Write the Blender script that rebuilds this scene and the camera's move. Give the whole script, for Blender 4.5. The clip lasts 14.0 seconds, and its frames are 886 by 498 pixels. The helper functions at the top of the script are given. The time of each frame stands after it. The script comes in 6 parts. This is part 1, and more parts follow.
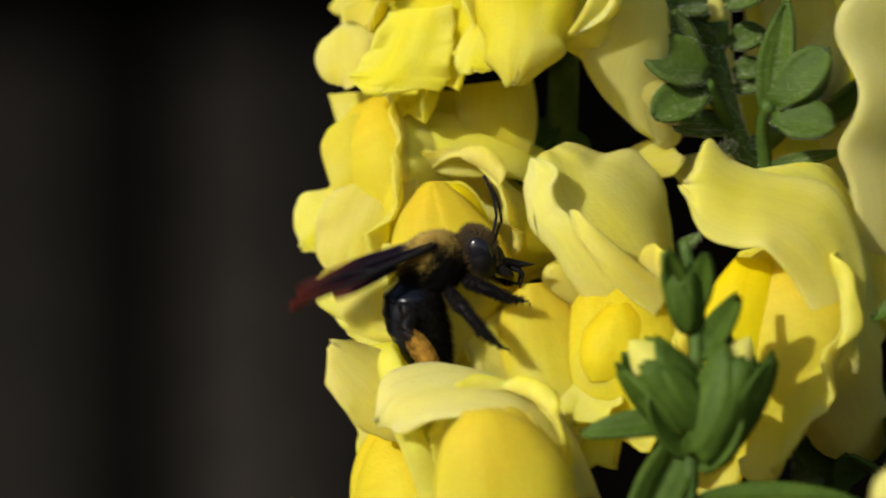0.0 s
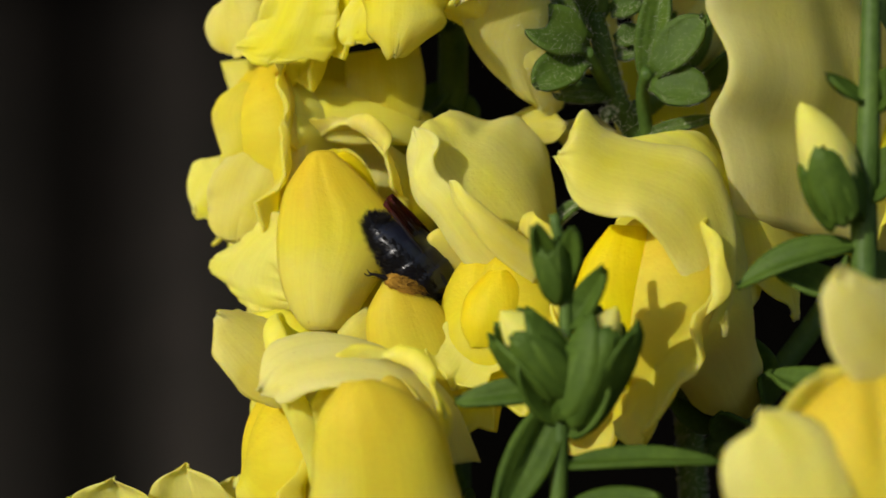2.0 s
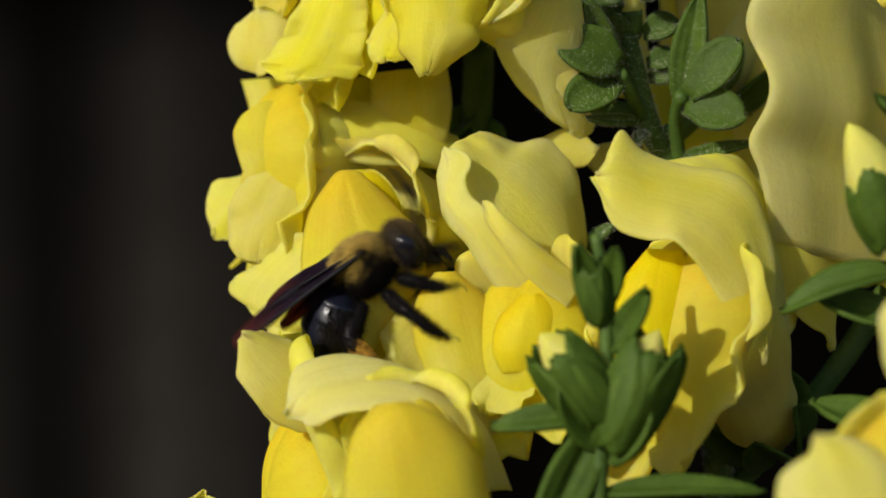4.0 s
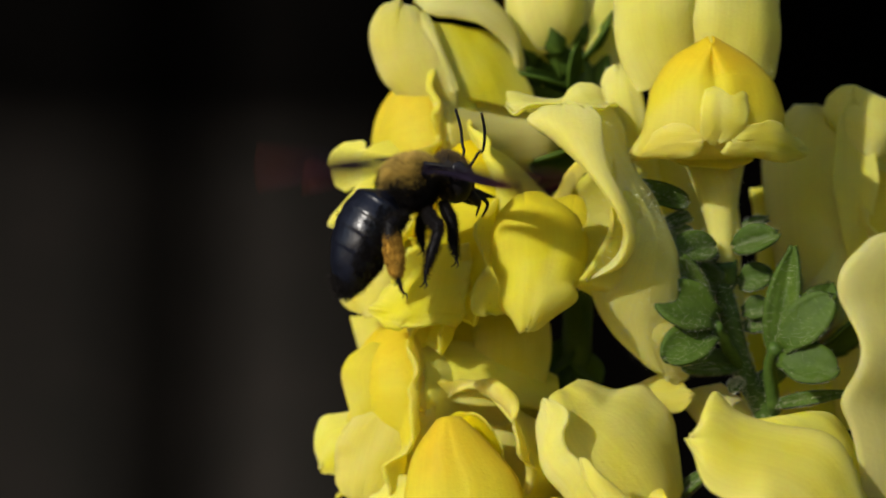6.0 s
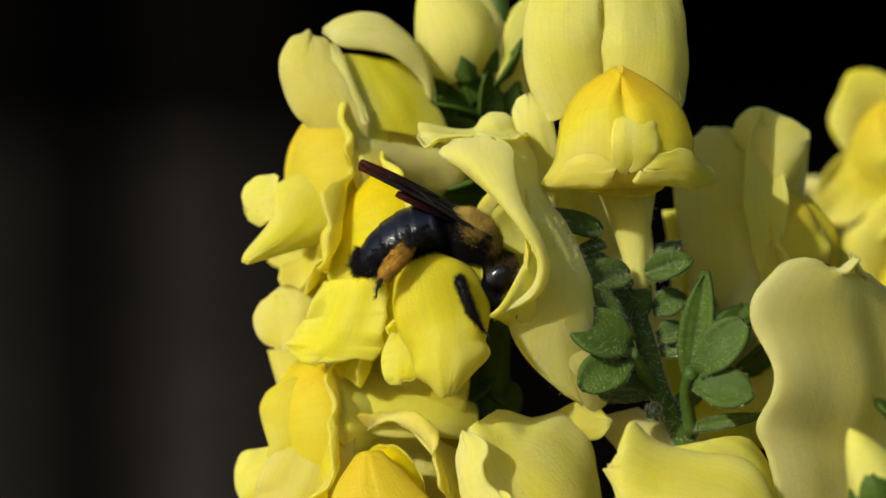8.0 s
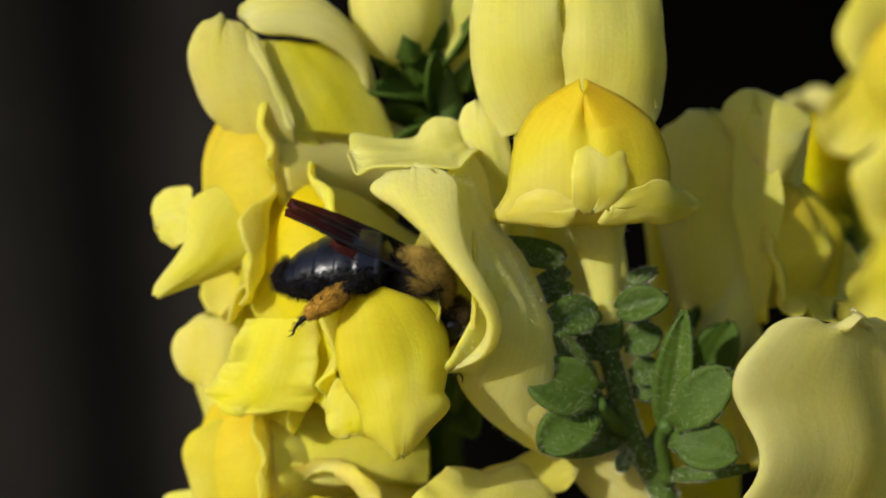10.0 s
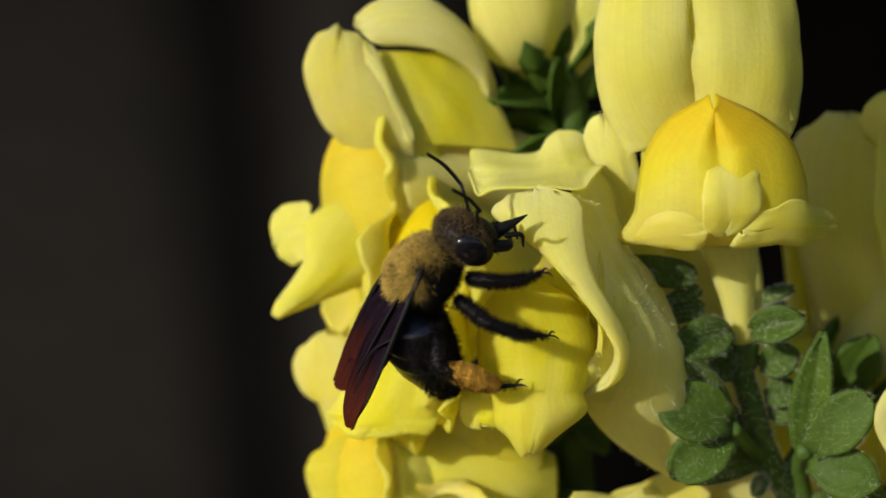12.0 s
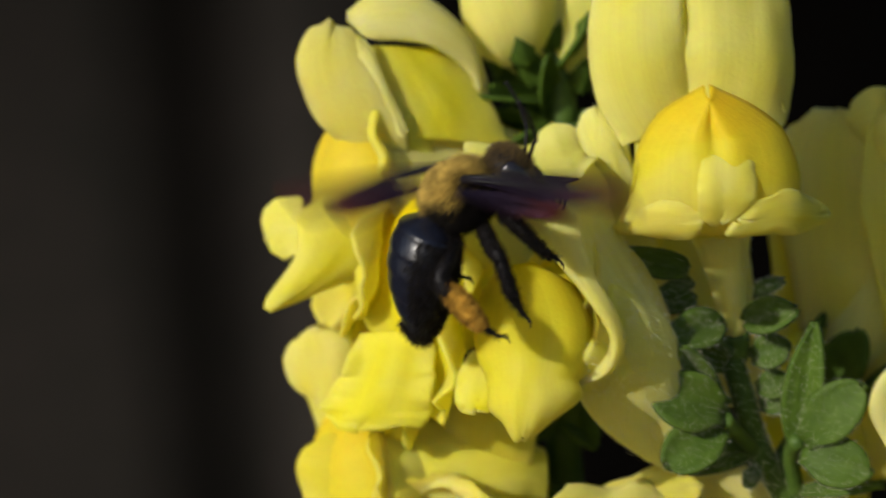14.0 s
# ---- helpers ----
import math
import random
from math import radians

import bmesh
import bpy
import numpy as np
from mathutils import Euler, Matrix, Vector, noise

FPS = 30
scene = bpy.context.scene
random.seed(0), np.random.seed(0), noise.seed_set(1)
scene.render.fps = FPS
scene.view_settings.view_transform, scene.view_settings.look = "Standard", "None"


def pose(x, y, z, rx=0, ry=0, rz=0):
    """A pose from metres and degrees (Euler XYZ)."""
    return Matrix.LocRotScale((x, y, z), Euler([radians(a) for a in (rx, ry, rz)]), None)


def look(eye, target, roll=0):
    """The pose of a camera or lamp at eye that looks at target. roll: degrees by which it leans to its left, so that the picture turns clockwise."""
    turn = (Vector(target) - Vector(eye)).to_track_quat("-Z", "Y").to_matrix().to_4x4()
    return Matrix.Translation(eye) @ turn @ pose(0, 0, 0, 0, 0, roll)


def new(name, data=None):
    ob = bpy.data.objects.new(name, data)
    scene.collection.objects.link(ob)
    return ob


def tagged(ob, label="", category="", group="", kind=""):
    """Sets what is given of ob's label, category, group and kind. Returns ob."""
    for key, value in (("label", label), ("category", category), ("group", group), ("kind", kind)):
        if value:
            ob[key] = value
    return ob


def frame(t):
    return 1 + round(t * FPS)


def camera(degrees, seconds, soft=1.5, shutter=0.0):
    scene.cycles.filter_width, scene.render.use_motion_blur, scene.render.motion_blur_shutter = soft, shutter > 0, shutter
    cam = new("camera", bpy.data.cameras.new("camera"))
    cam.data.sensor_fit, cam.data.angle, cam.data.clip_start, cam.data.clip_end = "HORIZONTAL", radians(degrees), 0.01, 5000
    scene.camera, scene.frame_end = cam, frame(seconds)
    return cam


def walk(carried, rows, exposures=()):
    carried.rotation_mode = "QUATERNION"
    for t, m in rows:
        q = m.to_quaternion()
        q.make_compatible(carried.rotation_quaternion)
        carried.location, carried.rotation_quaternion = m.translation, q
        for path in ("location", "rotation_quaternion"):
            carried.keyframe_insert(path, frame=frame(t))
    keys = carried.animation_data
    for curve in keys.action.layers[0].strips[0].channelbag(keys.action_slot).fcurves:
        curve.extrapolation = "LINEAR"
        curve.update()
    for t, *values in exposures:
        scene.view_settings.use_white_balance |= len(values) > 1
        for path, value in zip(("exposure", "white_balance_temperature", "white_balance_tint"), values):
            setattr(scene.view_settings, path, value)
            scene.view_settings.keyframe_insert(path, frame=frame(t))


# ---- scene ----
cam = camera(30.0, 14.0, shutter=0.7)
PATH = [
    (0, look((0.01198, -0.15995, -0.02676), (0.00312, -0.00027, -0.02186), -0.52)),
    (0.5, look((0.01559, -0.16104, -0.02635), (0.00798, -0.00126, -0.02307), -1.03)),
    (1, look((0.02033, -0.16298, -0.02684), (0.01218, -0.00320, -0.02484), -1.04)),
    (1.5, look((0.02999, -0.16139, -0.02889), (0.01447, -0.00215, -0.02717), -1.23)),
    (2, look((0.01873, -0.16319, -0.02252), (0.01426, -0.00328, -0.02521), -1.28)),
    (4.3, look((0.01182, -0.15919, -0.02500), (0.01028, 0.00079, -0.02283), -0.52)),
    (4.5, look((0.01098, -0.16127, -0.02412), (0.00815, -0.00130, -0.02281), -1.30)),
    (5, look((0.01132, -0.16228, -0.02116), (0.00052, -0.00265, -0.02217), 0.75)),
    (5.5, look((0.01459, -0.16536, -0.00931), (-0.00247, -0.00636, -0.00408), 0.51)),
    (6, look((0.01435, -0.16581, -0.01109), (0.00212, -0.00674, 0.00101), 0.16)),
    (6.5, look((0.01211, -0.16476, -0.01022), (0.00426, -0.00538, 0.00157), -1.22)),
    (7, look((0.01155, -0.16511, -0.00747), (0.00508, -0.00558, 0.00292), -1.49)),
    (7.5, look((0.02075, -0.16684, -0.00121), (0.00857, -0.00746, 0.00571), -1.90)),
    (7.7, look((0.01489, -0.16698, -0.00816), (0.01037, -0.00754, 0.00439), -1.48)),
    (9.8, look((0.02152, -0.14382, 0.02082), (0.01318, 0.01522, 0.00540), -2.63)),
    (10, look((0.02220, -0.14234, 0.02288), (0.01507, 0.01663, 0.00619), -2.67)),
    (10.5, look((0.02322, -0.13977, 0.02449), (0.01625, 0.01879, 0.00426), -2.87)),
    (11, look((0.02485, -0.13762, 0.02768), (0.01130, 0.01994, 0.00335), -3.56)),
    (11.5, look((0.02037, -0.13688, 0.02768), (0.00365, 0.02073, 0.00583), -3.59)),
    (12, look((0.02308, -0.13651, 0.03004), (0.00275, 0.02055, 0.00723), -3.92)),
    (12.5, look((0.02374, -0.13712, 0.02757), (0.00534, 0.02036, 0.00602), -3.65)),
    (13, look((0.02295, -0.13752, 0.02803), (0.00580, 0.01995, 0.00546), -3.54)),
    (13.5, look((0.02671, -0.13762, 0.02773), (0.00681, 0.01950, 0.00501), -4.01)),
    (14, look((0.01955, -0.13779, 0.02686), (0.00382, 0.02018, 0.00693), -3.68)),
]
walk(cam, PATH, exposures=[(0.0, -0.03), (1.2, -0.05), (2.0, -0.18), (4.5, -0.22), (5.6, -0.22), (6.2, -0.12), (7.5, -0.08), (14.0, -0.10)])

cam.data.dof.use_dof = True
cam.data.dof.aperture_fstop = 20.0

# ---- light ----
world = bpy.data.worlds.new("sky")
scene.world = world
world.use_nodes = True
wn = world.node_tree.nodes
sky = wn.new("ShaderNodeTexSky")
sky.sky_type, sky.sun_disc = "NISHITA", False
SUN_FROM = Vector((-0.60, -0.68, 0.42)).normalized()
sky.sun_elevation = math.asin(SUN_FROM.z)
sky.sun_rotation = math.atan2(SUN_FROM.x, SUN_FROM.y)
wn["Background"].inputs["Strength"].default_value = 0.12
world.node_tree.links.new(sky.outputs["Color"], wn["Background"].inputs["Color"])

sun = new("sun", bpy.data.lights.new("sun", "SUN"))
sun.data.energy, sun.data.angle, sun.data.color = 4.6, radians(0.5), (1.0, 0.95, 0.86)
sun.matrix_world = look(tuple(SUN_FROM * 3), (0, 0, 0))

# ---- materials ----


def material(name, build):
    m = bpy.data.materials.new(name)
    m.use_nodes = True
    nt = m.node_tree
    nt.nodes.clear()
    out = nt.nodes.new("ShaderNodeOutputMaterial")
    nt.links.new(build(nt), out.inputs["Surface"])
    return m


def node(nt, kind, **inputs):
    n = nt.nodes.new(kind)
    for k, v in inputs.items():
        key = int(k[1:]) if k[0] == "_" and k[1:].isdigit() else k.replace("_", " ")
        sock = n.inputs[key]
        if isinstance(v, bpy.types.NodeSocket):
            nt.links.new(v, sock)
        else:
            sock.default_value = v
    return n


def ramp(nt, fac, stops):
    n = nt.nodes.new("ShaderNodeValToRGB")
    el = n.color_ramp.elements
    while len(el) < len(stops):
        el.new(0.5)
    for e, (p, c) in zip(el, stops):
        e.position, e.color = p, (*c, 1)
    nt.links.new(fac, n.inputs["Fac"])
    return n.outputs["Color"]


def mix(nt, fac, a, b, blend="MIX"):
    n = nt.nodes.new("ShaderNodeMix")
    n.data_type, n.blend_type = "RGBA", blend
    for i, v in ((0, fac), (6, a), (7, b)):
        if isinstance(v, bpy.types.NodeSocket):
            nt.links.new(v, n.inputs[i])
        else:
            n.inputs[i].default_value = v if i == 0 else (*v, 1)
    return n.outputs[2]


def math_node(nt, op, a, b=0.0, c=0.0):
    n = nt.nodes.new("ShaderNodeMath")
    n.operation = op
    for i, v in enumerate((a, b, c)):
        if isinstance(v, bpy.types.NodeSocket):
            nt.links.new(v, n.inputs[i])
        else:
            n.inputs[i].default_value = v
    return n.outputs[0]


def attribute(nt, name):
    n = nt.nodes.new("ShaderNodeAttribute")
    n.attribute_name = name
    return n


def coords(nt):
    return node(nt, "ShaderNodeTexCoord").outputs["Object"]


def noise_fac(nt, vec, scale, detail=3.0, rough=0.6):
    return node(nt, "ShaderNodeTexNoise", Vector=vec, Scale=scale, Detail=detail, Roughness=rough).outputs["Fac"]


def petal_shader(pale, lemon, orange, through_amount=0.38):
    """Thin petal: pigment runs from pale (tone 0) by lemon (0.5) to orange (1), with fine veins, cells and a few blemishes."""
    def build(nt):
        tone = attribute(nt, "tone").outputs["Fac"]
        flow = attribute(nt, "flow").outputs["Vector"]
        vec = coords(nt)
        blotch = noise_fac(nt, vec, 160.0, 4.0)
        t2 = math_node(nt, "ADD", tone, math_node(nt, "MULTIPLY", math_node(nt, "SUBTRACT", blotch, 0.5), 0.34))
        col = ramp(nt, t2, [(0.0, pale), (0.5, lemon), (1.0, orange)])
        rnd = node(nt, "ShaderNodeObjectInfo").outputs["Random"]
        hue = node(nt, "ShaderNodeHueSaturation", Color=col, Hue=math_node(nt, "MULTIPLY_ADD", rnd, 0.010, 0.495),
                   Saturation=math_node(nt, "MULTIPLY_ADD", rnd, 0.10, 0.95), Value=math_node(nt, "MULTIPLY_ADD", rnd, 0.08, 0.96))
        vein = node(nt, "ShaderNodeTexNoise", Vector=node(nt, "ShaderNodeMapping", Vector=flow, Scale=(34.0, 1.3, 1.0)).outputs["Vector"], Scale=1.0, Detail=3.0)
        veins = ramp(nt, vein.outputs["Fac"], [(0.42, (0.90, 0.88, 0.82)), (0.58, (1.0, 1.0, 1.0))])
        col = mix(nt, 0.30, hue.outputs["Color"], veins, "MULTIPLY")
        spots = ramp(nt, noise_fac(nt, vec, 900.0, 2.0), [(0.72, (1, 1, 1)), (0.80, (0.72, 0.60, 0.42))])
        col = mix(nt, 0.45, col, spots, "MULTIPLY")
        height = math_node(nt, "ADD", math_node(nt, "MULTIPLY", vein.outputs["Fac"], 0.7), noise_fac(nt, vec, 2600.0, 2.0))
        soft = noise_fac(nt, vec, 260.0, 3.0, 0.5)
        dent = node(nt, "ShaderNodeBump", Strength=0.12, Distance=0.0012, Height=soft).outputs["Normal"]
        bump = node(nt, "ShaderNodeBump", Strength=0.22, Distance=0.0002, Height=height, Normal=dent).outputs["Normal"]
        p = node(nt, "ShaderNodeBsdfPrincipled", Base_Color=col, Roughness=0.58, Normal=bump)
        p.inputs["Specular IOR Level"].default_value = 0.22
        p.inputs["Sheen Weight"].default_value = 0.05
        p.inputs["Subsurface Weight"].default_value = 0.55
        p.inputs["Subsurface Radius"].default_value = (1.0, 0.78, 0.10)
        p.inputs["Subsurface Scale"].default_value = 0.0007
        tr = node(nt, "ShaderNodeBsdfTranslucent", Color=mix(nt, 1.0, col, (0.98, 0.97, 0.60), "MULTIPLY"), Normal=bump)
        ms = node(nt, "ShaderNodeMixShader", Fac=through_amount)
        nt.links.new(p.outputs[0], ms.inputs[1])
        nt.links.new(tr.outputs[0], ms.inputs[2])
        return ms.outputs[0]
    return build


PETAL = material("yellow_petal", petal_shader((0.88, 0.838, 0.34), (0.87, 0.797, 0.041), (0.90, 0.700, 0.008), 0.57))
TUBE = material("cream_tube", petal_shader((0.83, 0.79, 0.29), (0.85, 0.81, 0.17), (0.86, 0.74, 0.06), 0.50))


def leaf_shader(dark, light, rough=0.5, through_amount=0.22):
    def build(nt):
        vec = coords(nt)
        big = noise_fac(nt, vec, 220.0, 4.0)
        fine = noise_fac(nt, vec, 2200.0, 2.0)
        col = ramp(nt, big, [(0.3, dark), (0.7, light)])
        col = mix(nt, 0.35, col, ramp(nt, fine, [(0.4, (0.6, 0.62, 0.5)), (0.65, (1.0, 1.0, 1.0))]), "MULTIPLY")
        bump = node(nt, "ShaderNodeBump", Strength=0.4, Distance=0.0002, Height=fine).outputs["Normal"]
        p = node(nt, "ShaderNodeBsdfPrincipled", Base_Color=col, Roughness=rough, Normal=bump)
        p.inputs["Specular IOR Level"].default_value = 0.22
        tr = node(nt, "ShaderNodeBsdfTranslucent", Color=mix(nt, 1.0, col, (1.25, 1.3, 0.5), "MULTIPLY"))
        ms = node(nt, "ShaderNodeMixShader", Fac=through_amount)
        nt.links.new(p.outputs[0], ms.inputs[1])
        nt.links.new(tr.outputs[0], ms.inputs[2])
        return ms.outputs[0]
    return build


LEAF = material("green_sepal", leaf_shader((0.045, 0.090, 0.009), (0.105, 0.175, 0.020), 0.6, 0.34))
STEM = material("green_stem", leaf_shader((0.040, 0.080, 0.012), (0.090, 0.150, 0.026), 0.5, 0.10))


def plain(color, rough=0.5, spec=0.3, scale=400.0, vary=0.25, bump_by=0.0):
    def build(nt):
        vec = coords(nt)
        n1, n2 = noise_fac(nt, vec, scale, 4.0), noise_fac(nt, vec, scale * 7, 2.0)
        lo = tuple(c * (1 - vary) for c in color)
        hi = tuple(min(1.0, c * (1 + vary)) for c in color)
        col = ramp(nt, math_node(nt, "MULTIPLY_ADD", n2, 0.4, math_node(nt, "MULTIPLY", n1, 0.6)), [(0.3, lo), (0.7, hi)])
        p = node(nt, "ShaderNodeBsdfPrincipled", Base_Color=col, Roughness=rough)
        p.inputs["Specular IOR Level"].default_value = spec
        if bump_by:
            nt.links.new(node(nt, "ShaderNodeBump", Strength=0.5, Distance=bump_by, Height=n2).outputs["Normal"], p.inputs["Normal"])
        return p.outputs[0]
    return build


HAIR = material("pale_plant_hair", plain((0.80, 0.82, 0.62), 0.4, 0.5))
SOIL = material("dark_soil", plain((0.035, 0.026, 0.019), 0.95, 0.1, 9.0, 0.5, 0.01))
CHITIN = material("blue_black_chitin", plain((0.006, 0.007, 0.013), 0.30, 0.38, 300.0, 0.5, 0.00008))
CHITIN_DULL = material("black_chitin", plain((0.006, 0.005, 0.006), 0.55, 0.18, 500.0, 0.5, 0.0001))
EYE = material("brown_black_eye", plain((0.008, 0.007, 0.010), 0.22, 0.45, 500.0, 0.4))
FUZZ_GOLD = material("golden_hair", plain((0.40, 0.275, 0.062), 0.7, 0.15, 420.0, 0.75))
FUZZ_BROWN = material("brown_hair", plain((0.095, 0.060, 0.018), 0.6, 0.3, 600.0, 0.5))
FUZZ_DARK = material("dark_brown_hair", plain((0.007, 0.005, 0.004), 0.65, 0.15, 600.0, 0.5))
POLLEN = material("orange_pollen", plain((0.46, 0.25, 0.035), 0.9, 0.1, 1400.0, 0.45, 0.0003))


def wing_shader(nt):
    vec = coords(nt)
    flow = attribute(nt, "flow").outputs["Vector"]
    n = node(nt, "ShaderNodeTexNoise", Vector=node(nt, "ShaderNodeMapping", Vector=flow, Scale=(4.0, 30.0, 1.0)).outputs["Vector"], Scale=1.0, Detail=3.0)
    tip = node(nt, "ShaderNodeSeparateXYZ", Vector=flow).outputs["X"]
    col = ramp(nt, tip, [(0.1, (0.006, 0.004, 0.008)), (0.6, (0.011, 0.005, 0.007)), (1.0, (0.075, 0.016, 0.007))])
    p = node(nt, "ShaderNodeBsdfPrincipled", Base_Color=col, Roughness=0.36)
    p.inputs["Specular IOR Level"].default_value = 0.14
    p.inputs["Specular Tint"].default_value = (0.60, 0.48, 1.0, 1)
    nt.links.new(node(nt, "ShaderNodeBump", Strength=0.8, Distance=0.0003, Height=n.outputs["Fac"]).outputs["Normal"], p.inputs["Normal"])
    tr = node(nt, "ShaderNodeBsdfTransparent", Color=(0.55, 0.22, 0.13, 1))
    ms = node(nt, "ShaderNodeMixShader", Fac=ramp(nt, tip, [(0.2, (0.06,) * 3), (1.0, (0.30,) * 3)]))
    nt.links.new(p.outputs[0], ms.inputs[1])
    nt.links.new(tr.outputs[0], ms.inputs[2])
    return ms.outputs[0]


WING = material("smoky_wing", wing_shader)


def backdrop_shader(nt):
    vec = coords(nt)
    # background shade painted into the colour: soft streaks, darker upward, banded sideways
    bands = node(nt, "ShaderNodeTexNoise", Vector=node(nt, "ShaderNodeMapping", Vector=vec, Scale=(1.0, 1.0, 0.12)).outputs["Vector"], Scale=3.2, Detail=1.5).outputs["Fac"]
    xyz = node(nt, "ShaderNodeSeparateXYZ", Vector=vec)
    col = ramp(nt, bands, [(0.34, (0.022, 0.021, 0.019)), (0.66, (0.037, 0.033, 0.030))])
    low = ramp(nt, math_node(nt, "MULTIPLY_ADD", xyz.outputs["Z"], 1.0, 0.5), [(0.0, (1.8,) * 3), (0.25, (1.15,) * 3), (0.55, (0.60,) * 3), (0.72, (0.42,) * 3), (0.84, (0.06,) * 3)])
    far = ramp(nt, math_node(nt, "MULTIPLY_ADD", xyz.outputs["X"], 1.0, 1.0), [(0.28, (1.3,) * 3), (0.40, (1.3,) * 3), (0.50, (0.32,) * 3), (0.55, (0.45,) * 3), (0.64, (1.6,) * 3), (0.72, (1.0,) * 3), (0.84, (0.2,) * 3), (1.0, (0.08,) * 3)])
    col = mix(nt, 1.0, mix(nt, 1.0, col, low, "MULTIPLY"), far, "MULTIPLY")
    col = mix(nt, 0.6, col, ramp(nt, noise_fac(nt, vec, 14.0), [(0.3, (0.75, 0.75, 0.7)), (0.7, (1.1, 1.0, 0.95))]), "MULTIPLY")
    p = node(nt, "ShaderNodeBsdfPrincipled", Base_Color=col, Roughness=1.0)
    p.inputs["Specular IOR Level"].default_value = 0.0
    return p.outputs[0]


BACKDROP = material("painted_shade", backdrop_shader)

# ---- mesh helpers (millimetres in, metres out) ----
MM = 0.001


def part(name, mesh, mat, parent=None, label="", at=(0, 0, 0)):
    """Links a mesh as one object, under a thing or a part."""
    mesh.materials.append(mat)
    ob = new(name, mesh)
    ob.location = Vector(at) * MM
    if parent:
        ob.parent = parent
    if label:
        tagged(ob, label)
    return ob


def mesh_from(name, verts, faces, smooth=True):
    me = bpy.data.meshes.new(name)
    me.from_pydata((np.asarray(verts) * MM).tolist(), [], faces)
    if smooth:
        me.polygons.foreach_set("use_smooth", [True] * len(me.polygons))
    return me


def grid_faces(nu, nv, wrap=False, start=0):
    fs = []
    for i in range(nu - (0 if wrap else 1)):
        k = (i + 1) % nu
        for j in range(nv - 1):
            fs.append((start + i * nv + j, start + k * nv + j, start + k * nv + j + 1, start + i * nv + j + 1))
    return fs


def add_attr(me, name, values, kind="FLOAT"):
    a = me.attributes.new(name, kind, "POINT")
    a.data.foreach_set("value" if kind == "FLOAT" else "vector", np.asarray(values, dtype=float).ravel())


def sheet(name, pts, wrap=False, tone=None, flow=None, thick=0.0):
    """A surface from an array of points [nu, nv, 3]; thick in mm makes it a shell of two skins with a closed rim."""
    nu, nv = pts.shape[:2]
    v = pts.reshape(-1, 3)
    fs = grid_faces(nu, nv, wrap)
    tn = np.zeros(nu * nv) if tone is None else tone.ravel()
    if flow is None:
        flow = np.stack(np.meshgrid(np.linspace(0, 1, nu), np.linspace(0, 1, nv), indexing="ij") + [np.zeros((nu, nv))], -1)
    fl = flow.reshape(-1, 3)
    if thick:
        du = np.gradient(pts, axis=0)
        dv = np.gradient(pts, axis=1)
        nrm = np.cross(du, dv)
        nrm /= np.linalg.norm(nrm, axis=2, keepdims=True) + 1e-9
        v2 = (pts - nrm * thick).reshape(-1, 3)
        n0 = len(v)
        fs2 = [tuple(n0 + i for i in reversed(f)) for f in fs]
        rim = []

        def join(a, b):
            rim.append((a, b, b + n0, a + n0))
        for i in range(nu - (0 if wrap else 1)):
            k = (i + 1) % nu
            join(k * nv, i * nv)
            join(i * nv + nv - 1, k * nv + nv - 1)
        if not wrap:
            for j in range(nv - 1):
                join(j, j + 1)
                join((nu - 1) * nv + j + 1, (nu - 1) * nv + j)
        v, fs = np.vstack([v, v2]), fs + fs2 + rim
        tn, fl = np.concatenate([tn, tn]), np.vstack([fl, fl])
    me = mesh_from(name, v, fs)
    add_attr(me, "tone", tn)
    add_attr(me, "flow", fl, "FLOAT_VECTOR")
    return me


def smooth(x, a, b):
    t = np.clip((x - a) / (b - a), 0, 1)
    return t * t * (3 - 2 * t)


def wobble(shape, rng, n=3):
    """Smooth random relief on a [nu, nv] grid, about -1 to 1."""
    nu, nv = shape
    a, b = np.meshgrid(np.linspace(0, 1, nu), np.linspace(0, 1, nv), indexing="ij")
    out = np.zeros(shape)
    for k in range(1, n + 1):
        for _ in range(2):
            p, q, f, g = rng.uniform(0, 6.28), rng.uniform(0, 6.28), rng.uniform(0.6, 1.3) * k * 3.1, rng.uniform(0.5, 1.2) * k * 2.4
            out += np.sin(a * f * 2 + p) * np.sin(b * g + q) / k
    return out / 2.2


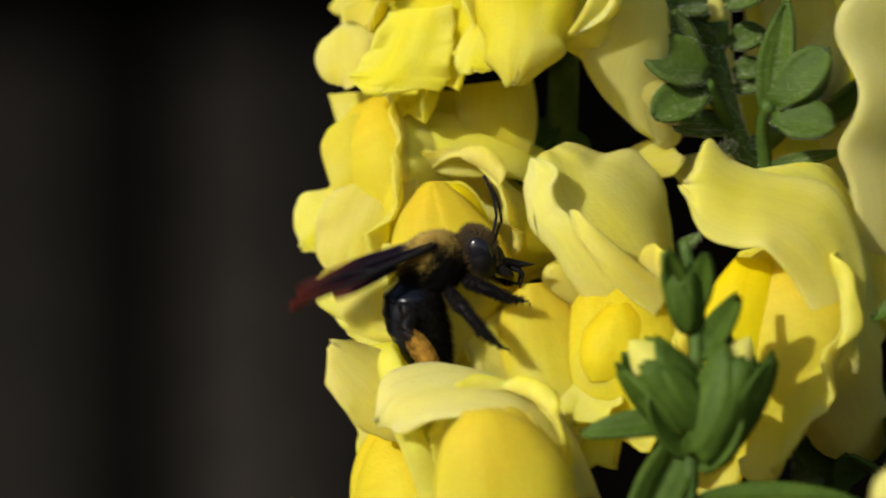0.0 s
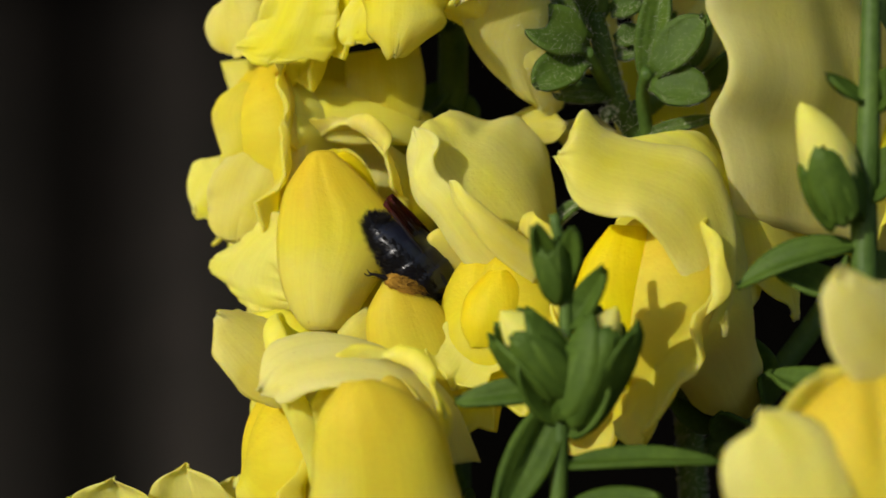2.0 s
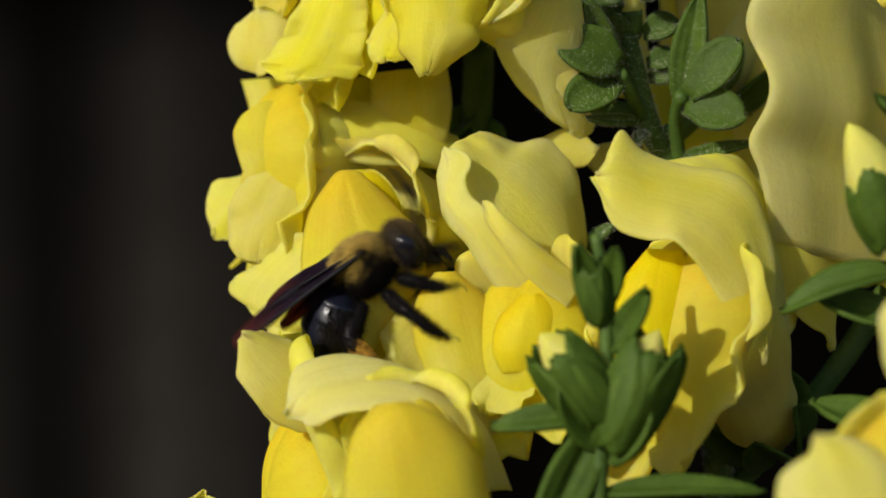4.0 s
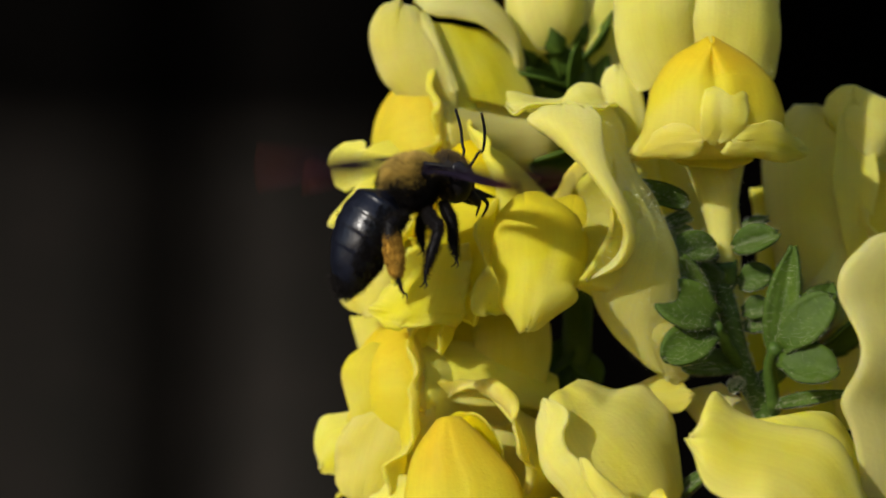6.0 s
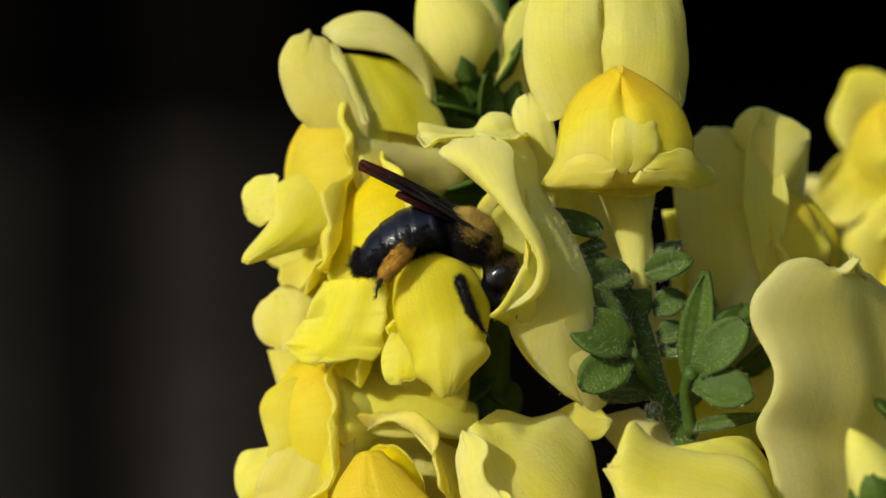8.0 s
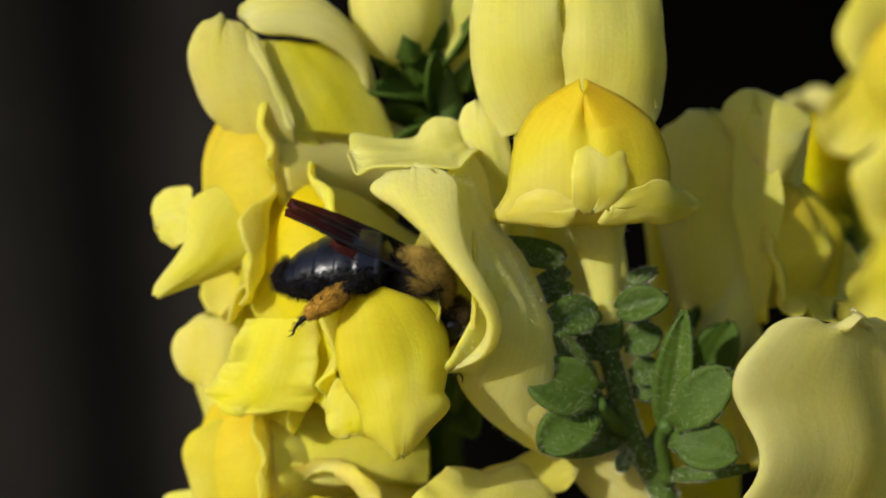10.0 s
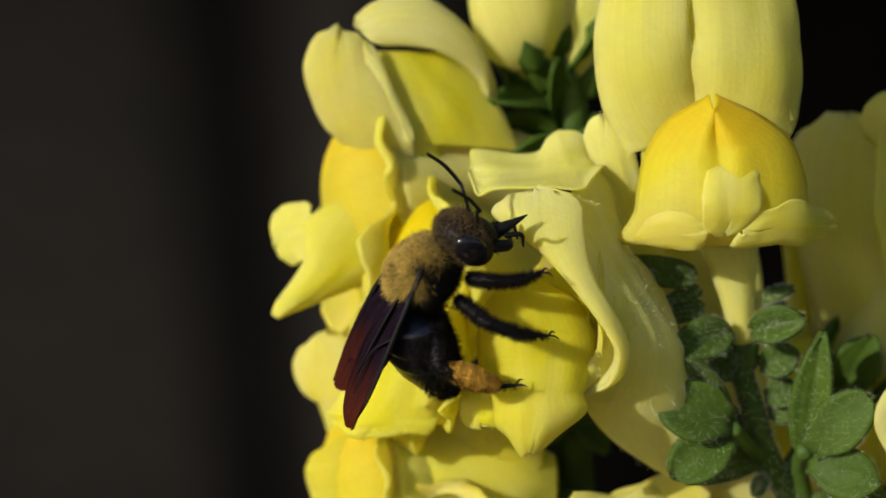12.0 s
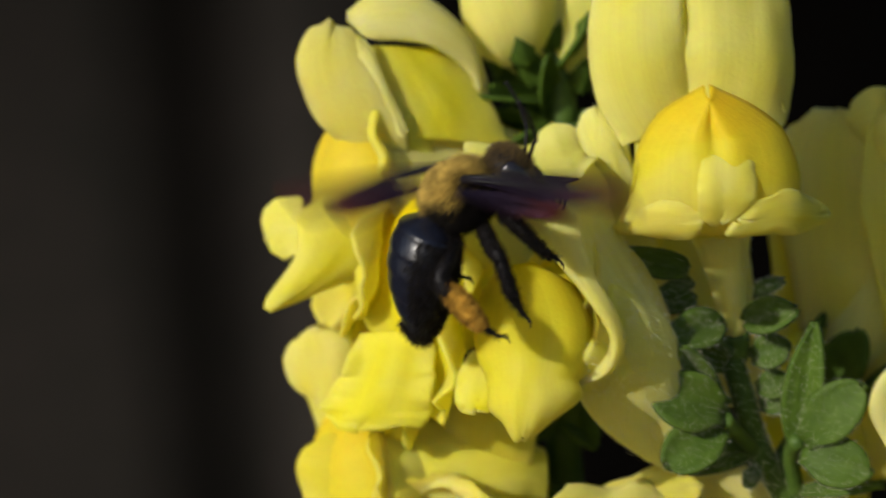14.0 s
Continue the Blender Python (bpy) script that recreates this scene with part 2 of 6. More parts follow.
def hairs(name, me, count, length, width, rng, lean=0.25, pick=None, curl=(0, 0, 0)):
    """Fine hairs standing on a mesh: thin tapered blades, all in one mesh. pick(points) tells where they may stand."""
    me.calc_loop_triangles()
    nv, nt = len(me.vertices), len(me.loop_triangles)
    co = np.empty(nv * 3)
    me.vertices.foreach_get("co", co)
    co = co.reshape(-1, 3) / MM
    tri = np.empty(nt * 3, dtype=int)
    me.loop_triangles.foreach_get("vertices", tri)
    tri = tri.reshape(-1, 3)
    a, b, c = co[tri[:, 0]], co[tri[:, 1]], co[tri[:, 2]]
    nr = np.cross(b - a, c - a)
    area = np.linalg.norm(nr, axis=1)
    nr /= area[:, None] + 1e-12
    if (a * np.cross(b, c)).sum() < 0:
        nr = -nr
    if pick is not None:
        area = area * pick((a + b + c) / 3, nr)
    which = rng.choice(nt, count, p=area / area.sum())
    r1, r2 = rng.random(count), rng.random(count)
    r1, r2 = np.where(r1 + r2 > 1, 1 - r1, r1), np.where(r1 + r2 > 1, 1 - r2, r2)
    root = a[which] + r1[:, None] * (b - a)[which] + r2[:, None] * (c - a)[which]
    way = nr[which] + rng.normal(0, lean, (count, 3)) + np.array(curl)
    way /= np.linalg.norm(way, axis=1, keepdims=True)
    ln = length * rng.uniform(0.55, 1.15, count)[:, None]
    side = np.cross(way, rng.normal(0, 1, (count, 3)))
    side *= width / 2 / (np.linalg.norm(side, axis=1, keepdims=True) + 1e-9)
    bend = rng.normal(0, 0.12, (count, 3)) * ln
    mid, tip = root + way * ln * 0.55 + bend * 0.4, root + way * ln + bend
    third = np.cross(way, side)
    v = np.stack([root - side, root + side, root + third * 1.5, mid - side * 0.7, mid + side * 0.7, mid + third, tip], 1).reshape(-1, 3)
    fs = []
    for i in range(count):
        k = 7 * i
        fs += [(k, k + 1, k + 4, k + 3), (k + 1, k + 2, k + 5, k + 4), (k + 2, k, k + 3, k + 5),
               (k + 3, k + 4, k + 6), (k + 4, k + 5, k + 6), (k + 5, k + 3, k + 6)]
    return mesh_from(name, v, fs)


def rod(pts, radii, sides=10, cap=True):
    """Vertices and faces of a round rod along points (mm)."""
    pts = np.asarray(pts, float)
    n = len(pts)
    tan = np.gradient(pts, axis=0)
    tan /= np.linalg.norm(tan, axis=1, keepdims=True) + 1e-9
    ref = np.array([0.31, 0.17, 0.93]) if abs(tan[0] @ np.array([0.31, 0.17, 0.93])) < 0.95 else np.array([1.0, 0, 0])
    v = []
    for i in range(n):
        x = np.cross(tan[i], ref)
        x /= np.linalg.norm(x) + 1e-9
        y = np.cross(tan[i], x)
        r = radii[i] if np.ndim(radii) else radii
        for k in range(sides):
            a = 2 * math.pi * k / sides
            v.append(pts[i] + r * (math.cos(a) * x + math.sin(a) * y))
    f = []
    for i in range(n - 1):
        for k in range(sides):
            q = (k + 1) % sides
            f.append((i * sides + k, i * sides + q, (i + 1) * sides + q, (i + 1) * sides + k))
    if cap:
        f.append(tuple(reversed(range(sides))))
        f.append(tuple(range((n - 1) * sides, n * sides)))
    return v, f


def curve_points(knots, n):
    """A smooth line through knots (mm), n points."""
    k = np.asarray(knots, float)
    k = np.vstack([2 * k[0] - k[1], k, 2 * k[-1] - k[-2]])
    out = []
    m = len(k) - 3
    for i in range(n):
        s = i / (n - 1) * m
        j = min(int(s), m - 1)
        t = s - j
        p0, p1, p2, p3 = k[j], k[j + 1], k[j + 2], k[j + 3]
        out.append(0.5 * (2 * p1 + (p2 - p0) * t + (2 * p0 - 5 * p1 + 4 * p2 - p3) * t * t + (3 * p1 - p0 - 3 * p2 + p3) * t ** 3))
    return np.array(out)


def join_pieces(pieces):
    """Joins (verts, faces) pairs into one pair."""
    vs, fs, n = [], [], 0
    for v, f in pieces:
        vs.extend([tuple(p) for p in v])
        fs.extend([tuple(i + n for i in q) for q in f])
        n += len(v)
    return vs, fs


def leaf_points(length, width, cup, bend, nu=9, nv=15, tip=0.9, rng=None, blunt=0.75):
    """A leaf along +Y from the origin, face up (+Z): cup lifts its edges, bend (degrees) curls it along its length."""
    s = np.linspace(0, 1, nv) if tip < 1.2 else 1 - (1 - np.linspace(0, 1, nv)) ** 1.8
    w = width / 2 * (np.sin(np.pi * np.clip(s, 0, 1) ** tip) ** blunt * 0.92 + 0.08 * (1 - s))
    if tip > 1.2:
        # spoon-shaped, broadest past the middle, with a round end
        w = 0.56 * width * (0.40 + 0.60 * smooth(s, 0.0, 0.45)) * np.sqrt(np.clip(1 - np.clip((s - 0.5) / 0.5, 0, 1) ** 2.2, 0.0, 1))
    ang = np.radians(bend) * s
    ds = np.diff(s, append=1.0) * length
    dy, dz = np.cos(ang) * ds, np.sin(ang) * ds
    y, z = np.concatenate([[0], np.cumsum(dy)[:-1]]), np.concatenate([[0], np.cumsum(dz)[:-1]])
    a = np.linspace(-1, 1, nu)
    pts = np.zeros((nu, nv, 3))
    pts[..., 0] = a[:, None] * w
    pts[..., 1] = y - np.sin(ang) * cup * w * (a[:, None] ** 2)
    pts[..., 2] = z + np.cos(ang) * cup * w * (a[:, None] ** 2) - (0.12 if tip < 1.2 else 0.03) * width * np.exp(-(a[:, None] / 0.15) ** 2) * np.sin(np.pi * s)
    if rng is not None:
        pts[..., 2] += 0.05 * width * wobble((nu, nv), rng)
    return pts

# ---- setting ----
GROUND_Z = -700.0


def build_setting():
    v = [(-60000, -60000, GROUND_Z), (60000, -60000, GROUND_Z), (60000, 60000, GROUND_Z), (-60000, 60000, GROUND_Z)]
    tagged(part("ground", mesh_from("ground", v, [(0, 1, 2, 3)]), SOIL), "dark bare garden soil below the flowers", "ground", kind="structure")
    # added curved shell that closes the view; its colour stands in for shade
    a = np.linspace(-1, 1, 33)
    pts = np.zeros((33, 2, 3))
    for i, t in enumerate(a):
        ang = t * 1.2
        pts[i, :, 0], pts[i, :, 1] = 2600 * math.sin(ang), 2600 * math.cos(ang) - 700
        pts[i, 0, 2], pts[i, 1, 2] = GROUND_Z, 1900
    tagged(part("backdrop", sheet("backdrop", pts, thick=40), BACKDROP), "dark curved backdrop behind the flowers, shade painted into its colour", "backdrop", kind="structure")


build_setting()

# ---- snapdragon flowers ----


def facing(az, el, roll):
    """Axes of a flower's face: right, outward, up. az 0 looks to -Y, 90 to -X; el lifts it; roll leans its top to the viewer's right."""
    a, e = radians(az), radians(el)
    n = Vector((-math.sin(a) * math.cos(e), -math.cos(a) * math.cos(e), math.sin(e)))
    x = n.cross(Vector((0, 0, 1))).normalized()
    u = x.cross(n).normalized()
    turn = Matrix.Rotation(radians(-roll), 3, n)
    x, u = turn @ x, turn @ u
    return Matrix((x, n, u)).transposed()


def tube_mesh(m, start, s, rng, slim=False):
    """Corolla tube from the origin to the mouth m (mm), ending along +Y; bulges under its base."""
    nv, nu = 20, 32
    t = np.linspace(0, 1, nv)
    ln = np.linalg.norm(m)
    p0, p1, d0, d1 = np.zeros(3), m, start * ln * 1.1, np.array([0, ln * 0.9, 0])
    h = lambda t: ((2 * t ** 3 - 3 * t ** 2 + 1)[:, None] * p0 + (t ** 3 - 2 * t ** 2 + t)[:, None] * d0
                   + (-2 * t ** 3 + 3 * t ** 2)[:, None] * p1 + (t ** 3 - t ** 2)[:, None] * d1)
    c = h(t)
    tan = np.gradient(c, axis=0)
    tan /= np.linalg.norm(tan, axis=1, keepdims=True)
    th = np.linspace(0, 2 * math.pi, nu, endpoint=False)
    pts = np.zeros((nu, nv, 3))
    rx = s * (2.0 + 1.5 * smooth(t, 0, 0.25) + 3.7 * smooth(t, 0.2, 1.0))
    rz = s * (2.1 + 1.7 * smooth(t, 0, 0.22) + 3.6 * smooth(t, 0.25, 1.0))
    if slim:
        rx = s * (1.0 + 5.2 * t ** 1.55)
        rz = rx * 1.05
    for j in range(nv):
        x = np.cross(tan[j], (0, 0, 1.0))
        if np.linalg.norm(x) < 0.2:
            x = np.array([1.0, 0, 0])
        x[1] *= 0.5
        x /= np.linalg.norm(x)
        if x[0] < 0:
            x = -x
        z = np.cross(x, tan[j])
        z /= np.linalg.norm(z)
        if z[2] < 0 and j == nv - 1:
            z = -z
        fold = 1 + 0.05 * np.cos(5 * th + 0.6) * smooth(t[j], 0.1, 0.5)
        pts[:, j] = c[j] + np.outer(np.sin(th) * rx[j] * fold, x) + np.outer(np.cos(th) * rz[j] * fold, z)
    tone = np.tile(0.15 + 0.3 * smooth(t, 0.55, 1.0), (nu, 1))
    return sheet("tube", pts, wrap=True, tone=tone, thick=0.3 * s)


def upper_lip_mesh(s, p, rng):
    """Two broad lobes that rise from the upper rim of the mouth, lean forward and curl back, with wavy edges."""
    nu, nv = 81, 30
    a = np.linspace(-1, 1, nu)[:, None]
    t = np.linspace(0, 1, nv)[None, :]
    al = a * radians(p.get("wrap", 108))
    notch = 1 - p.get("notch", 0.30) * np.exp(-(a / 0.10) ** 2)
    ln = s * p.get("tall", 12.5) * (0.07 + 0.93 * (1 - np.abs(a) ** p.get("full", 3.2)) ** 0.75) * notch
    ln = ln * (1 + 0.07 * np.sin(a * 9 + rng.uniform(0, 6)) + 0.05 * np.sin(a * 17 + rng.uniform(0, 6)))
    out_x, out_z = np.sin(al), np.cos(al)
    k = p.get("spread", 0.55)
    lx, lz = out_x * k + 0 * a, out_z * k + (1 - k)
    q = np.sqrt(lx ** 2 + lz ** 2)
    lx, lz = lx / q, lz / q
    psi = np.radians(p.get("lean", 42) + (p.get("curl", 115) - p.get("lean", 42)) * t ** 1.4 + p.get("rim", 55) * smooth(t, 0.78, 1.0) + 0 * a)
    dt = 1.0 / (nv - 1)
    fwd = np.cumsum(np.cos(psi), axis=1) * dt
    rise = np.cumsum(np.sin(psi), axis=1) * dt
    fwd, rise = fwd - fwd[:, :1], rise - rise[:, :1]
    pts = np.zeros((nu, nv, 3))
    pts[..., 0] = s * 7.1 * out_x + lx * rise * ln
    pts[..., 1] = fwd * ln - 0.3 * s
    pts[..., 2] = s * 7.3 * out_z + lz * rise * ln
    # each lobe is hollow, with a fold between the two and a wavy rim
    lobe = np.abs(a)
    pts[..., 1] += s * (-1.5 * np.exp(-(a / 0.16) ** 2) + 1.1 * np.sin(np.clip(lobe, 0, 1) * math.pi)) * t ** 0.8
    wav = p.get("wavy", 1.0) * s
    ph = rng.uniform(0, 6.28, 3)
    edge = t ** 2.2
    pts[..., 1] += wav * edge * (1.0 * np.sin(a * 7.5 + ph[0]) + 0.6 * np.sin(a * 13 + ph[1]) + 0.3 * np.sin(a * 29 + ph[2]))
    pts[..., 2] += wav * edge * 0.5 * np.sin(a * 10 + ph[2])
    pts += (0.22 * s * wobble((nu, nv), rng) * t)[..., None] * np.array([0.3, 1, 0.3])
    tone = 0.18 + 0.16 * smooth(t, 0.2, 1.0) + 0.10 * wobble((nu, nv), rng) + p.get("tone", 0.0)
    return sheet("upper_lip", pts, tone=tone, thick=0.34 * s)


def lower_lip_mesh(s, p, rng):
    """The swollen two-humped palate and, round its foot, three spreading lobes; one surface, grown outward ring by ring."""
    nu, n1, n2 = 84, 18, 20
    th = np.linspace(-math.pi, math.pi, nu, endpoint=False)[:, None]
    d = np.degrees(th)
    r = np.linspace(0, 1, n1)[None, :]
    down = smooth(np.cos(th), -0.5, 0.7)
    q = 1 - 0.34 * down
    f = np.sin(r * q * math.pi / 2) / np.sin(q * math.pi / 2)
    a, c = 7.4 * s, 5.6 * s * p.get("puff", 1.0)
    b = s * (7.4 * (1 - down) + p.get("chin", 8.0) * down)
    rim_n = s * (0.2 + 2.6 * down * p.get("jut", 1.0))
    dome = np.zeros((nu, n1, 3))
    dome[..., 0] = a * np.sin(th) * f
    dome[..., 2] = -b * np.cos(th) * f
    bow = np.cos(r * q * math.pi / 2)
    end = np.cos(q * math.pi / 2)
    dome[..., 1] = rim_n + (c - rim_n) * (bow - end) / (1 - end)
    # the palate narrows towards its top like an egg
    crest = np.clip(dome[..., 2] / b, 0, 1)
    dome[..., 0] *= 1 - p.get("peak", 0.15) * crest ** 1.6
    dome[..., 2] += p.get("crest", 0.9) * s * crest ** 2
    x, z = dome[..., 0], dome[..., 2]
    up = smooth(z, -2.5 * s, 5.0 * s)
    dome[..., 1] += (-0.5 * np.exp(-(x / (0.9 * s)) ** 2) + 0.3 * np.exp(-((np.abs(x) - 3.2 * s) / (2.4 * s)) ** 2)) * s * up
    dome[..., 2] -= 0.35 * s * np.exp(-(x / (1.0 * s)) ** 2) * up
    dome[..., 1] += 1.3 * s * np.exp(-((z + 3.2 * s) / (1.8 * s)) ** 2) * np.exp(-((x - p.get("boss_x", 0.0) * s) / (2.2 * s)) ** 2) * p.get("boss", 1.0)
    t = np.linspace(0, 1, n2 + 1)[None, 1:]
    side, mid, w = p.get("side", 7.0), p.get("mid", 5.5), p.get("lobe_at", 52)
    left, right = p.get("left", 1.0), p.get("right", 1.0)
    ln = side * (left * (d < 0) + right * (d >= 0)) * np.exp(-((np.abs(d) - w) / 24) ** 4) + mid * np.exp(-(d / 21) ** 4) + p.get("brim", 1.8) * smooth(100 - np.abs(d), 0, 30)
    ln = s * ln * (1 + 0.08 * np.sin(np.radians(d) * 8 + rng.uniform(0, 6)) + 0.06 * np.sin(np.radians(d) * 17 + rng.uniform(0, 6)))
    w0, w1 = p.get("flare", 55), p.get("droop", 88)
    om = np.radians(w0 + (w1 - w0) * t ** 0.7 + 0 * th)
    dt = 1.0 / n2
    outw, back = np.cumsum(np.sin(om), 1) * dt, np.cumsum(np.cos(om), 1) * dt
    skirt = np.zeros((nu, n2, 3))
    k = p.get("wide", 1.0)
    skirt[..., 0] = dome[:, -1:, 0] + k * np.sin(th) * outw * ln
    skirt[..., 2] = dome[:, -1:, 2] - np.cos(th) * outw * ln - p.get("hang", 0.35) * ln * t ** 1.3
    skirt[..., 1] = rim_n - back * ln * 0.8
    ph = rng.uniform(0, 6.28, 3)
    wav = p.get("wavy", 1.0) * s
    rdeg = np.radians(d)
    low = smooth(115 - np.abs(d), 0, 40)
    skirt[..., 1] += wav * low * t ** 1.6 * (0.9 * np.sin(rdeg * 5 + ph[0]) + 0.7 * np.sin(rdeg * 11 + ph[1]) + 0.4 * np.sin(rdeg * 19 + ph[2]))
    skirt[..., 2] += wav * low * t ** 2 * 0.35 * np.sin(rdeg * 14 + ph[2])
    skirt[..., 1] += p.get("tips", 1.8) * s * low * t ** 3
    pts = np.concatenate([dome, skirt], 1)
    rr = np.concatenate([np.broadcast_to(r, (nu, n1)), 1 + np.broadcast_to(t, (nu, n2))], 1)
    pts += (0.2 * s * wobble(pts.shape[:2], rng) * smooth(rr, 0.1, 0.8))[..., None] * np.array([0.3, 1, 0.3])
    zt = pts[..., 2] / s
    tone = 0.54 + p.get("gold", 0.30) * smooth(zt, -1.0, 7.0) * smooth(1.5 - rr, 0, 0.5) - 0.22 * smooth(rr, 1.1, 2.0) - p.get("pale_boss", 0.12) * np.exp(-((zt + 3.4) / 2.0) ** 4) * np.exp(-(pts[..., 0] / s / 2.6) ** 4)
    return sheet("lower_lip", pts, wrap=True, tone=tone, thick=0.34 * s)


def sepal_mesh(length, width, rng, bend=35, cup=0.5):
    return sheet("sepal", leaf_points(length, width, cup, bend, rng=rng, blunt=0.55), thick=0.45)


def add_calyx(parent, axis, rng, size=1.0, radius=2.4, open_by=38, hairy=False, count=5):
    """Sepals round a flower's base; axis: the way the flower grows, in the parent's space."""
    q = Vector(axis).to_track_quat("Y", "Z").to_matrix()
    for k in range(count):
        me = sepal_mesh(6.4 * size * rng.uniform(0.9, 1.12), 4.2 * size * rng.uniform(0.9, 1.1), rng, bend=-rng.uniform(20, 45), cup=0.45)
        turn = q @ Matrix.Rotation(2 * math.pi * (k + 0.5) / count + rng.uniform(-0.15, 0.15), 3, "Y")
        tilt = Matrix.Rotation(radians(-open_by + rng.uniform(-8, 8)), 3, "X")
        ob = part("sepal", me, LEAF, parent)
        ob.matrix_basis = Matrix.Translation((turn @ Vector((0, 0, -radius * size)) - q @ Vector((0, 0.8, 0))) * MM) @ (turn @ Matrix.Rotation(math.pi, 3, "Y") @ tilt.inverted()).to_4x4()
        if hairy:
            tagged(part("sepal_hair", hairs("sepal_hair", me, 420, 0.38, 0.035, rng), HAIR, ob, "fine pale glandular hairs"), kind="stuff")


FLOWERS = {}


def flower(key, mouth, base, az, el=0, roll=0, s=1.0, seed=1, label="", stalk=None, hairy=0, start=None, open_by=0, calyx=True, sepals=1.0, **p):
    """A snapdragon flower: base and mouth in mm of the place; its face looks by az, el, roll."""
    rng = np.random.default_rng(seed)
    rot = facing(az, el, roll)
    root = new("snapdragon_flower")
    root.matrix_basis = Matrix.Translation(Vector(base) * MM) @ rot.to_4x4()
    tagged(root, label or "yellow snapdragon flower with an orange palate", "flower", "snapdragon flowers")
    inv = rot.transposed()
    m = np.array(inv @ (Vector(mouth) - Vector(base)))
    st = np.array(inv @ Vector(start)) if start else m.copy()
    st /= np.linalg.norm(st)
    tube = part("tube", tube_mesh(m, st, s, rng, p.get("slim", False)), TUBE, root, "pale cream corolla tube")
    if hairy:
        tagged(part("tube_hair", hairs("tube_hair", tube.data, hairy, 0.55, 0.035, rng), HAIR, tube, "fine pale hairs"), kind="stuff")
    part("upper_lip", upper_lip_mesh(s, p, rng), PETAL, root, "pale lemon two-lobed upper lip", at=m)
    lip = part("lower_lip", lower_lip_mesh(s * p.get("lip", 1.0), p, rng), PETAL, root, "bright yellow lower lip with swollen orange palate", at=m + np.array([0, -1.5, -2.0]) * s)
    lip.data.transform(Matrix.Translation(Vector((0, 1.5, 2.0)) * s * MM))
    lip.rotation_euler = (radians(-open_by), 0, 0)
    if calyx:
        add_calyx(root, st, rng, size=sepals, hairy=bool(hairy))
    if stalk:
        e = np.array(inv @ (Vector(stalk) - Vector(base)))
        v, f = rod(curve_points([e, e * 0.5 + st * -1.2, st * 0.4], 8), np.linspace(1.1, 1.3, 8))
        part("pedicel", mesh_from("pedicel", v, f), STEM, root)
    FLOWERS[key] = (root, lip, m, s)
    return root


LOBE_COUNT = [0]


